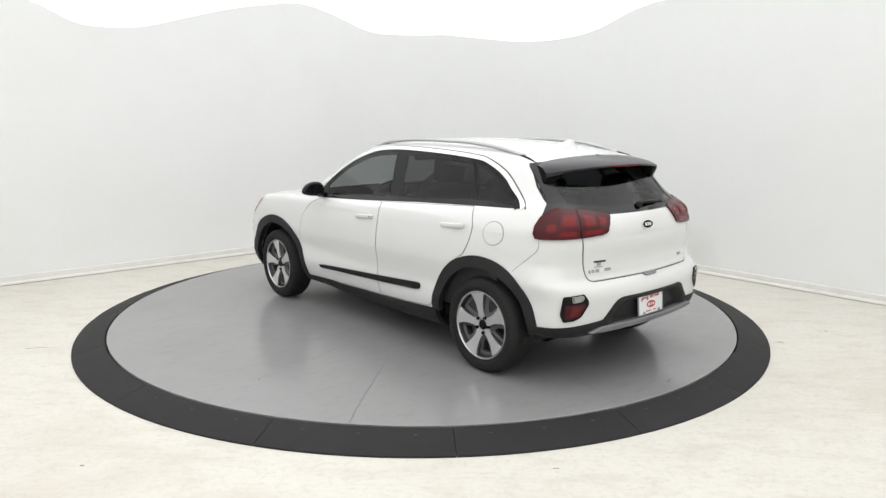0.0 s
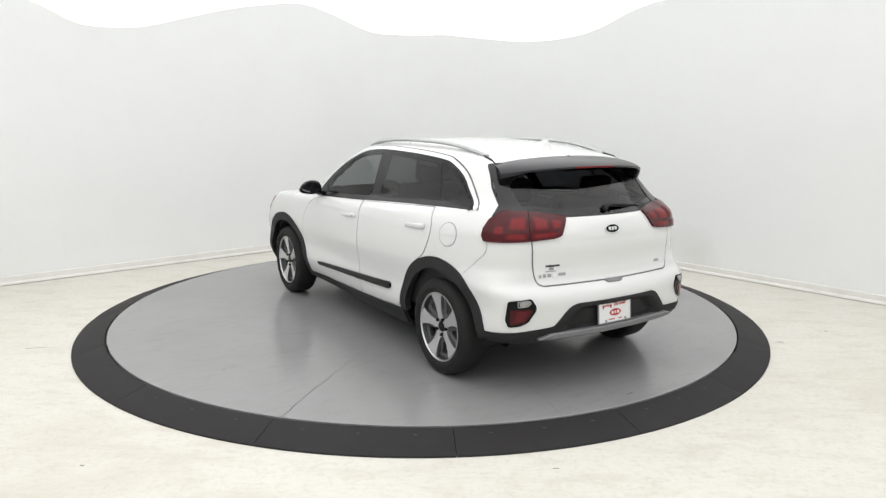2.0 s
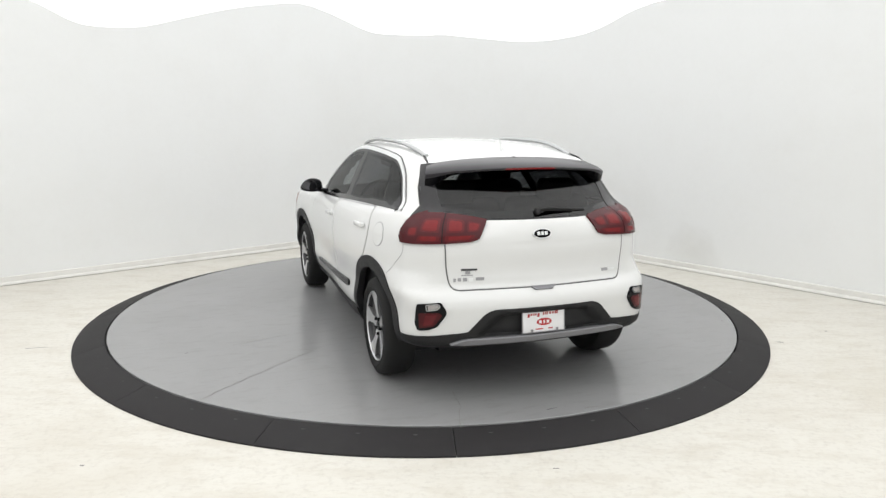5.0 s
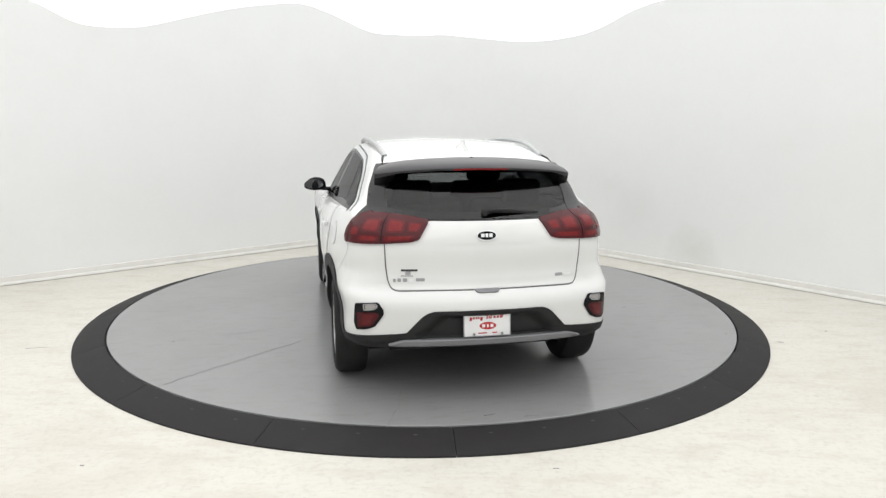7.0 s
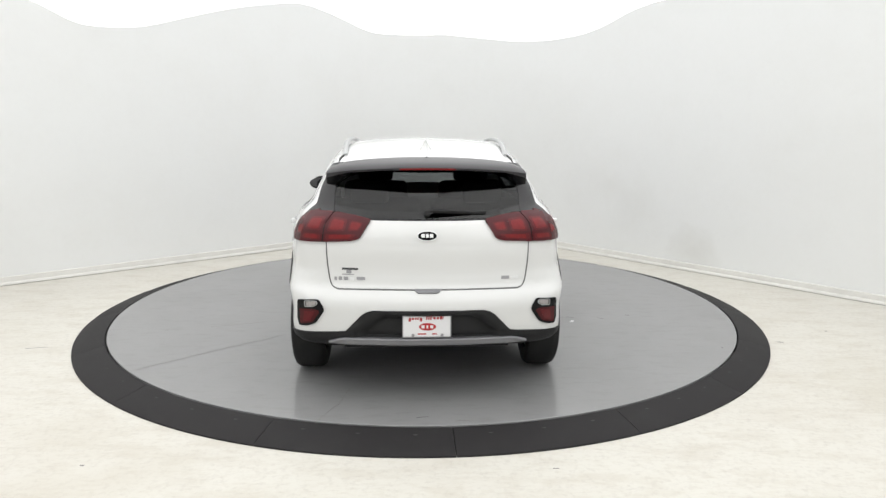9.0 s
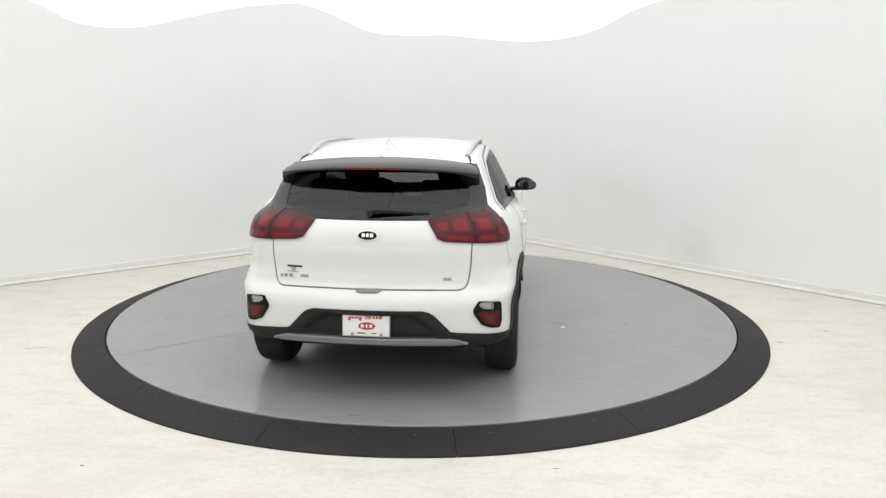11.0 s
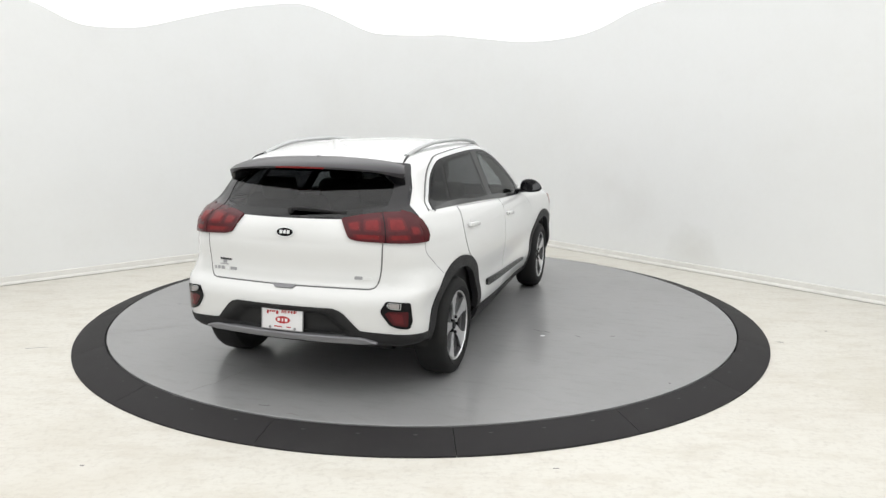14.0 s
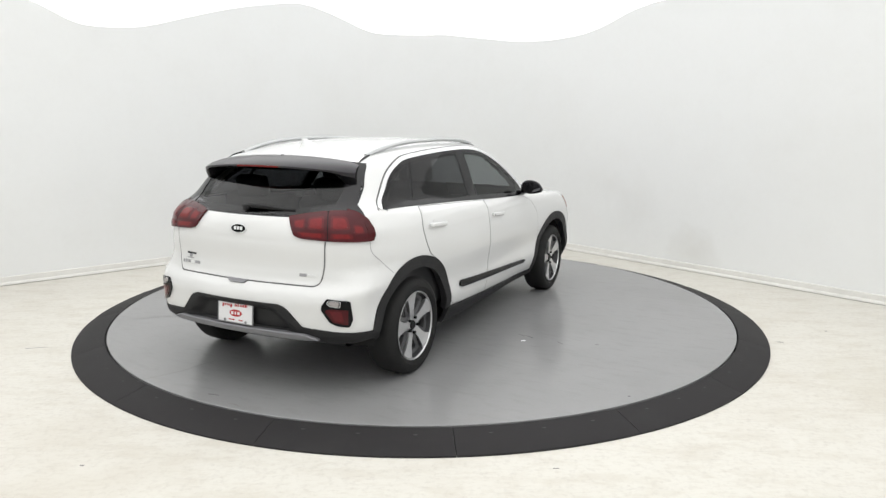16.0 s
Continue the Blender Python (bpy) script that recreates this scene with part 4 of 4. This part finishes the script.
# ---- wheels ----
def wheel(s, wy):
    """One road wheel; s: the side its face looks to."""
    hub = Matrix.Translation((s * HUB_X[wy], wy, HUB_Z)) @ (Matrix.Identity(4) if s > 0 else Matrix.Rotation(math.pi, 4, "Z")) @ Matrix.Rotation(radians(11), 4, "X")
    tyre = lathe([(0.205, -0.09), (0.225, -0.105), (0.27, -0.108), (0.305, -0.098), (0.319, -0.075), (0.322, -0.04), (0.322, 0.03), (0.320, 0.062), (0.309, 0.086), (0.285, 0.099), (0.258, 0.101), (0.238, 0.095), (0.228, 0.086), (0.218, 0.07)], 64, "x")
    w = part("wheel", tyre, TYRE, car, "alloy wheel with black road tyre")
    w.matrix_basis = hub
    part("tyre_bead", lathe([(0.262, 0.1025), (0.259, 0.1045), (0.256, 0.1025)], 64, "x"), TYRE, w)
    rim = part("rim", lathe([(0.217, 0.086), (0.2155, 0.091), (0.212, 0.092), (0.2085, 0.087), (0.206, 0.078)], 64, "x"), ALLOY, w, "silver rim lip")
    part("barrel", lathe([(0.2045, 0.085), (0.198, 0.07), (0.193, 0.03), (0.190, -0.08), (0.183, -0.08)], 64, "x"), POCKET, rim, "dark grey rim barrel")
    part("brake_disc", lathe([(0.001, 0.0), (0.185, 0.0), (0.185, -0.02), (0.001, -0.02)], 48, "x"), POCKET, w)
    for k in range(5):
        turn = Matrix.Rotation(2 * math.pi * k / 5, 4, "X")
        # broad spoke, waisted at the hub and swept at the rim
        shape = [(-0.024, 0.034), (-0.028, 0.058), (-0.024, 0.085), (-0.029, 0.13), (-0.042, 0.175), (-0.058, 0.199), (0.0, 0.2075), (0.060, 0.198), (0.043, 0.165), (0.029, 0.12), (0.024, 0.085), (0.028, 0.058), (0.024, 0.034)]
        bm = bmesh.new()
        face = [bm.verts.new((0.066 + 0.022 * (r / 0.2) ** 1.5 - 0.004 * (abs(a) / 0.05), a, r)) for a, r in shape]
        back = [bm.verts.new((v.co.x - 0.03, v.co.y * 0.8, v.co.z)) for v in face]
        bm.faces.new(face)
        bm.faces.new(back[::-1])
        for i in range(len(face)):
            j = (i + 1) % len(face)
            bm.faces.new((face[i], back[i], back[j], face[j]))
        bmesh.ops.transform(bm, matrix=turn, verts=bm.verts)
        part("spoke", bm, ALLOY, w, "machined silver spoke", smooth=False)
        # recessed grey frame in the pocket beside it, round a skewed opening
        mid = Matrix.Rotation(2 * math.pi * (k + 0.5) / 5, 4, "X")
        outer = fillet([(-0.020, 0.062), (0.020, 0.062), (0.034, 0.10), (0.066, 0.186), (0.030, 0.198), (-0.030, 0.198), (-0.066, 0.186), (-0.034, 0.10)], 0.012, 3)
        hole = fillet([(-0.004, 0.100), (0.012, 0.098), (0.024, 0.120), (0.044, 0.172), (0.016, 0.180), (-0.022, 0.180), (-0.030, 0.160), (-0.016, 0.124)], 0.010, 3)
        bm = bmesh.new()
        n_ring = min(len(outer), len(hole))
        loops = [[bm.verts.new((x, a * 1.03, r * 1.03)) for a, r in ring[:n_ring]] for ring, x in ((outer, 0.052), (outer, 0.058), (hole, 0.050), (hole, 0.024))]
        for lo, hi in zip(loops, loops[1:]):
            for q in range(n_ring):
                bm.faces.new((lo[q], lo[(q + 1) % n_ring], hi[(q + 1) % n_ring], hi[q]))
        bmesh.ops.transform(bm, matrix=mid, verts=bm.verts)
        part("vane", bm, VANE, w, "dark grey recessed frame between the spokes", smooth=False)
        bm = lathe([(0.001, 0.076), (0.010, 0.076), (0.012, 0.05)], 12, "x")
        bmesh.ops.transform(bm, matrix=Matrix.Rotation(2 * math.pi * (k + 0.5) / 5, 4, "X") @ Matrix.Translation((0.004, 0, 0.053)), verts=bm.verts)
        part("wheel_nut", bm, PIANO, w)
    part("hub", lathe([(0.066, 0.03), (0.064, 0.060), (0.036, 0.066), (0.034, 0.060)], 32, "x"), ALLOY, w)
    for piece in w.children:
        if piece.name.split(".")[0] in ("rim", "spoke"):
            piece.scale = (1.0, 1.055, 1.055)
    part("hub_cap", lathe([(0.001, 0.074), (0.026, 0.073), (0.031, 0.068), (0.031, 0.05)], 32, "x"), PIANO, w, "black centre cap")
    return w


for s in (-1, 1):
    for wy in (0.0, WHEELBASE):
        wheel(s, wy)
        # liner of the arch
        bm = bmesh.new()
        rows = []
        for a in np.linspace(-4, 184, 20):
            c, q = math.cos(radians(a)) * (ARCH_IN + 0.02), math.sin(radians(a)) * (ARCH_IN + 0.02)
            z = max(HUB_Z + q, 0.2)
            rows.append([bm.verts.new((s * 0.50, wy + c, z)), bm.verts.new((s * (0.80 if wy == 0 else 0.84), wy + c, z))])
        for r, t in zip(rows, rows[1:]):
            bm.faces.new((r[0], r[1], t[1], t[0]))
        part("arch_liner", bm, DARK, car, "black wheel-arch liner")
part("underbody", block((1.50, 3.5, 0.06), (0, 1.5, 0.235), 0.02), DARK, car, "dark underbody")

# ---- door mirrors ----
for s in (-1, 1):
    bm = bmesh.new()
    bmesh.ops.create_uvsphere(bm, u_segments=24, v_segments=16, radius=1)
    for v in bm.verts:
        x, y, z = (math.copysign(abs(c) ** 0.72, c) for c in v.co)
        y2 = y * 0.068 if y > 0 else y * 0.045
        v.co = (x * 0.098 * (1 - 0.30 * max(0, z) * (1 if x * s > 0 else 0.1)), y2 + 0.02 * abs(x), z * (0.080 if z > 0 else 0.040) * (1 - 0.15 * max(0, x * s)))
    bmesh.ops.translate(bm, vec=(s * 0.935, 1.93, 1.066), verts=bm.verts)
    mirror = part("door_mirror", bm, PIANO, car, "gloss black door mirror")
    part("mirror_foot", sweep([(s * 0.80, 1.98, 1.035), (s * 0.87, 1.95, 1.04), (s * 0.92, 1.94, 1.05)], 0.035, 0.018, 10), PIANO, mirror)
    bm = bmesh.new()
    bm.faces.new([bm.verts.new((s * 0.948 + 0.085 * math.cos(t), 1.892, 1.080 + (0.048 if math.sin(t) > 0 else 0.034) * math.sin(t))) for t in np.linspace(0, 2 * math.pi, 24, endpoint=False)])
    part("mirror_glass", bm, MIRROR, mirror)

# ---- cabin ----
def cushion(name, size, at, turn, mat, parent, label=""):
    return part(name, block(size, at, min(size) * 0.35, turn, 3), mat, parent, label)


for s in (-1, 1):
    seat = cushion("front_seat", (0.52, 0.50, 0.16), (s * 0.37, 1.30, 0.52), None, SEAT, car, "black cloth front seat")
    cushion("seat_back", (0.50, 0.14, 0.62), (s * 0.37, 0.98, 0.88), Matrix.Rotation(radians(16), 4, "X"), SEAT, seat)
    cushion("headrest", (0.27, 0.10, 0.19), (s * 0.37, 0.86, 1.285), Matrix.Rotation(radians(10), 4, "X"), SEAT, seat)
    cushion("seat_back", (0.60, 0.14, 0.60), (s * 0.33, -0.02, 0.86), Matrix.Rotation(radians(18), 4, "X"), SEAT, car, "black rear seat back")
    cushion("headrest", (0.25, 0.09, 0.15), (s * 0.36, -0.14, 1.20), Matrix.Rotation(radians(14), 4, "X"), SEAT, car, "black rear headrest")
cushion("rear_bench", (1.25, 0.5, 0.16), (0, 0.28, 0.55), None, SEAT, car, "black rear seat bench")
cushion("dashboard", (1.40, 0.42, 0.34), (0, 2.0, 0.80), None, TRIM, car, "charcoal dashboard")
cushion("parcel_shelf", (1.12, 0.40, 0.04), (0, -0.34, 1.02), None, TRIM, car, "black load cover")
bm = bmesh.new()
ring = []
for i in range(28):
    a = 2 * math.pi * i / 28
    ring.append([bm.verts.new(((0.18 + 0.014 * math.cos(b)) * math.cos(a), 0.014 * math.sin(b), (0.18 + 0.014 * math.cos(b)) * math.sin(a))) for b in np.linspace(0, 2 * math.pi, 8, endpoint=False)])
for i in range(28):
    r, t = ring[i], ring[(i + 1) % 28]
    for j in range(8):
        bm.faces.new((r[j], r[(j + 1) % 8], t[(j + 1) % 8], t[j]))
part("steering_wheel", bm, TRIM, car, "black steering wheel").matrix_basis = pose(-0.37, 1.66, 0.98, 25, 0, 0)
part("cabin_floor", block((1.36, 3.0, 0.05), (0, 1.1, 0.32), 0.01), DARK, car)
part("cabin_mirror", block((0.23, 0.04, 0.065), (0, 1.60, 1.345), 0.015), TRIM, car, "black rear-view mirror")
for s in (-1, 1):
    part("door_card", block((0.04, 2.3, 0.62), (s * 0.79, 1.05, 0.70), 0.012), TRIM, car, "charcoal door lining")
bm = bmesh.new()
rows = []
for y in np.linspace(-0.25, 1.55, 14):
    p, _ = on_skin([(x, y) for x in np.linspace(-0.52, 0.52, 11)], "top")
    rows.append([bm.verts.new(q - np.array([0, 0, 0.03])) for q in p])
for r, t in zip(rows, rows[1:]):
    for i in range(10):
        bm.faces.new((r[i], r[i + 1], t[i + 1], t[i]))
part("headliner", bm, LINER, car, "light grey headliner")
part("sticker", panel([(0.62, 1.352), (0.36, 1.338), (0.37, 1.365), (0.62, 1.379)], "left", -0.012, 0.001), PAPER, car, "white paper label inside the rear window")


# ---- turntable and ramp ----
bm = lathe([(0.001, 0.0), (DISC_R - 0.004, 0.0), (DISC_R, -0.003), (DISC_R, -0.062)], 160, "z")
turntable = tagged(part("turntable", bm, DISC, None, smooth=False), "round grey painted turntable disc with hairline cracks", "turntable")


def mark(name, line, width, mat, parent, z, label=""):
    """A thin flat mark on a floor, along a slightly ragged line."""
    rng = random.Random(len(line) * 7 + int(line[0][0] * 100))
    pts = []
    for a, b in zip(line, line[1:]):
        a, b = Vector(a), Vector(b)
        k = max(1, int((b - a).length / 0.04))
        pts += [a + (b - a) * (i / k) + Vector((rng.uniform(-1, 1), rng.uniform(-1, 1))) * width * 1.2 for i in range(k)]
    pts.append(Vector(line[-1]))
    bm = bmesh.new()
    rows = []
    for i, p in enumerate(pts):
        d = (pts[min(i + 1, len(pts) - 1)] - pts[max(i - 1, 0)]).normalized()
        w = width * rng.uniform(0.25, 1.0) * 0.5
        n = Vector((-d.y, d.x)) * w
        rows.append([bm.verts.new((*(p + n), z)), bm.verts.new((*p, z + 0.0008)), bm.verts.new((*(p - n), z))])
    for r, s in zip(rows, rows[1:]):
        for i in range(2):
            bm.faces.new((r[i], r[i + 1], s[i + 1], s[i]))
    return part(name, bm, mat, parent, label)


for line, w in (([(-2.0, -1.75), (-1.72, -1.49), (-1.43, -1.23), (-1.12, -0.98)], 0.007), ([(-1.75, -0.75), (-1.54, -0.67), (-1.33, -0.6)], 0.006), ([(-0.67, -2.62), (-0.57, -2.36), (-0.52, -2.1)], 0.006)):
    mark("crack", line, w, SCUFF, turntable, 0.0012, "dark hairline crack in the grey paint")
for line, w, m in (([(1.14, -0.53), (1.26, -0.57)], 0.014, GRIME), ([(1.20, -0.66), (1.235, -0.665)], 0.016, CHIP), ([(1.48, -0.6), (1.505, -0.605)], 0.02, GRIME), ([(1.73, -0.5), (1.755, -0.5)], 0.018, GRIME), ([(2.16, -1.4), (2.18, -1.4)], 0.014, GRIME),
                   ([(-2.09, -0.82), (-2.065, -0.82)], 0.012, GRIME), ([(-1.755, -1.37), (-1.73, -1.372)], 0.008, SCUFF), ([(0.10, -2.63), (0.20, -2.62)], 0.016, SCUFF), ([(-0.1, -2.55), (-0.04, -2.55)], 0.012, GRIME)):
    mark("scuff_mark", line, w, m, turntable, 0.0014, "small scuff on the disc")

SEAMS = [-152.7, -131.0, -108.4, -86.8, -65.6, -45.7]
SEAMS += [-45.7 + 253.0 / 12 * k for k in range(1, 12)] + [207.3]
ramp = new("ramp_ring")
tagged(ramp, "segmented black rubber ramp ring round the turntable", "ramp")
for a0, a1 in zip(SEAMS, SEAMS[1:]):
    bm = bmesh.new()
    rows = []
    gap = 0.03
    r0, r1 = DISC_R + 0.011, RAMP_R
    for i, a in enumerate(np.linspace(a0 + gap, a1 - gap, 15)):
        edge = 0.0025 if i in (0, 14) else 0.0
        c, s = math.cos(radians(a)), math.sin(radians(a))
        rows.append([bm.verts.new((r * c, r * s, z)) for r, z in ((r0, FLOOR_Z), (r0, -0.006 - edge), (r0 + 0.006, -0.002 - edge), (r0 + (r1 - r0) * 0.5, (FLOOR_Z + 0.014) * 0.5 - 0.001 - edge), (r1 - 0.008, FLOOR_Z + 0.014 - edge), (r1, FLOOR_Z + 0.010 - edge), (r1 + 0.001, FLOOR_Z))])
    for r, s in zip(rows, rows[1:]):
        for i in range(len(r) - 1):
            bm.faces.new((r[i], r[i + 1], s[i + 1], s[i]))
    bm.faces.new(rows[0])
    bm.faces.new(rows[-1])
    piece = part("ramp_segment", bm, RAMP, ramp)
    for f in (0.2, 0.5, 0.8):
        a, r = radians(a0 + (a1 - a0) * f), DISC_R + 0.075
        bm = lathe([(0.001, 0.0006), (0.009, 0.0006), (0.011, 0.0014), (0.013, 0.0)], 10, "z")
        bolt = part("bolt_hole", bm, GRIME, piece)
        bolt.location = (r * math.cos(a), r * math.sin(a), -0.0165)
part("gap_liner", lathe([(DISC_R - 0.02, -0.064), (DISC_R + 0.04, -0.064), (DISC_R + 0.04, -0.080), (DISC_R - 0.02, -0.080)], 96, "z", False), GRIME, ramp, "dark gap between disc and ramp")
for line, w, m in (([(2.82, -1.02), (2.845, -1.02)], 0.02, GRIME), ([(0.65, -3.02), (0.67, -3.025)], 0.014, GRIME), ([(-1.73, -2.96), (-1.71, -2.96)], 0.016, SCUFF), ([(-3.04, -1.10), (-2.87, -1.07)], 0.010, SCUFF), ([(3.35, -0.72), (3.37, -0.72)], 0.018, GRIME)):
    floor_mark = mark("floor_speck", line, w, m, None, FLOOR_Z + 0.001)
    tagged(floor_mark, "small dark speck of dirt on the floor", "dirt speck", "specks on the floor")


# ---- wall base moulding and the fabric ceiling ----
def moulding():
    bm = bmesh.new()
    rows = []
    for off, z in ((0.0, 0.090), (0.010, 0.090), (0.018, 0.085), (0.021, 0.074), (0.023, 0.034), (0.034, 0.028), (0.041, 0.016), (0.043, 0.003)):
        rows.append([bm.verts.new((*p, FLOOR_Z + z)) for p in far_line(off)])
    for r, s in zip(rows, rows[1:]):
        for i in range(len(r) - 1):
            bm.faces.new((r[i], r[i + 1], s[i + 1], s[i]))
    return part("baseboard", bm, MOULD, None)


baseboard = tagged(moulding(), "low cream-white moulding along the wall base", "baseboard", kind="structure")

# Brown strip on the floor, painted in for the shadow line under the moulding.
def base_shadow():
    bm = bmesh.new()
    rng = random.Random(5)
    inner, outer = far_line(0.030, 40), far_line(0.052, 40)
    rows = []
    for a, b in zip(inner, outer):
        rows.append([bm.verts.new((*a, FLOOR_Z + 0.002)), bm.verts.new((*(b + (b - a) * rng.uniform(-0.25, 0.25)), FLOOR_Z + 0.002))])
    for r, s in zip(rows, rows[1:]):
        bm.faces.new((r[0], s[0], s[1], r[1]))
    return part("dirt_line", bm, BASE_SHADE, baseboard, "brown strip painted as the shadow line along the wall base")


# mottled brown that puts the moulding's shade into colour
BASE_SHADE = material("brown_shadow_strip", (0.17, 0.15, 0.125), 0.8, stain=0.7, stain_size=3, stain_tint=(0.5, 0.47, 0.41), grain=0.4, grain_size=30)
base_shadow()

DRAPE_W = [(0.0, 2.93), (0.9, 2.91), (1.56, 2.93), (2.05, 3.07), (2.6, 3.18), (3.1, 3.12), (3.7, 2.99), (4.25, 2.83), (4.7, 2.70), (5.1, 2.66), (5.35, 2.67), (5.75, 2.84), (6.2, 3.0), (7.0, 3.05), (11.0, 3.1)]
DRAPE_E = [(0.0, 2.93), (0.73, 2.86), (1.31, 2.80), (1.85, 2.76), (2.35, 2.76), (2.81, 2.81), (3.06, 2.88), (3.31, 2.97), (3.62, 3.04), (4.0, 3.07), (5.0, 3.06), (11.0, 3.1)]
CEILING_Z = 3.28


def fabric_ceiling():
    """Stretched white fabric whose hem meets the far walls in slack waves."""
    def plan(off):
        r = CORNER_R
        out = []
        for s in np.arange(ROOM_W, r, -0.12):
            out.append((ROOM_CORNER + WALL_W * s + WALL_E * off, np.array(s), True))
        centre = ROOM_CORNER + (WALL_W + WALL_E) * r
        for i in range(17):
            a = math.pi / 2 * i / 16
            p = centre - WALL_E * (r - off) * math.cos(a) - WALL_W * (r - off) * math.sin(a)
            out.append((p, np.array(r * abs(1 - a / (math.pi / 4))), a < math.pi / 4))
        for s in np.arange(r + 0.12, ROOM_E, 0.12):
            out.append((ROOM_CORNER + WALL_E * s + WALL_W * off, np.array(s), False))
        return out
    bm = bmesh.new()
    rows = []
    for off in (0.0, 0.08, 0.2, 0.35, 0.55, 0.8, 1.15, 1.55):
        k = math.exp(-(off / 0.55) ** 2)
        rows.append([bm.verts.new((*p, CEILING_Z - k * (CEILING_Z - float(table(s, DRAPE_W if west else DRAPE_E))))) for p, s, west in plan(off)])
    for r, s in zip(rows, rows[1:]):
        for i in range(len(r) - 1):
            bm.faces.new((r[i], r[i + 1], s[i + 1], s[i]))
    far = bm.verts.new((*PC, CEILING_Z))
    last = rows[-1]
    for i in range(len(last) - 1):
        bm.faces.new((last[i], last[i + 1], far))
    for e in (0, -1):
        bm.faces.new([r[e] for r in rows] + [far])
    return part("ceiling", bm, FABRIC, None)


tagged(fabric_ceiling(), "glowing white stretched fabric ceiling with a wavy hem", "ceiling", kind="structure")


def motions():
    rows = []
    for i in range(9):
        t = 2.0 * i
        rows.append((t, pose(0, 0, 0, 0, 0, TURN_START + TURN_SPEED * t)))
    walk(turntable, rows)
    walk(car, [(t, m @ pose(CAR_X, CAR_Y, 0)) for t, m in rows])


motions()
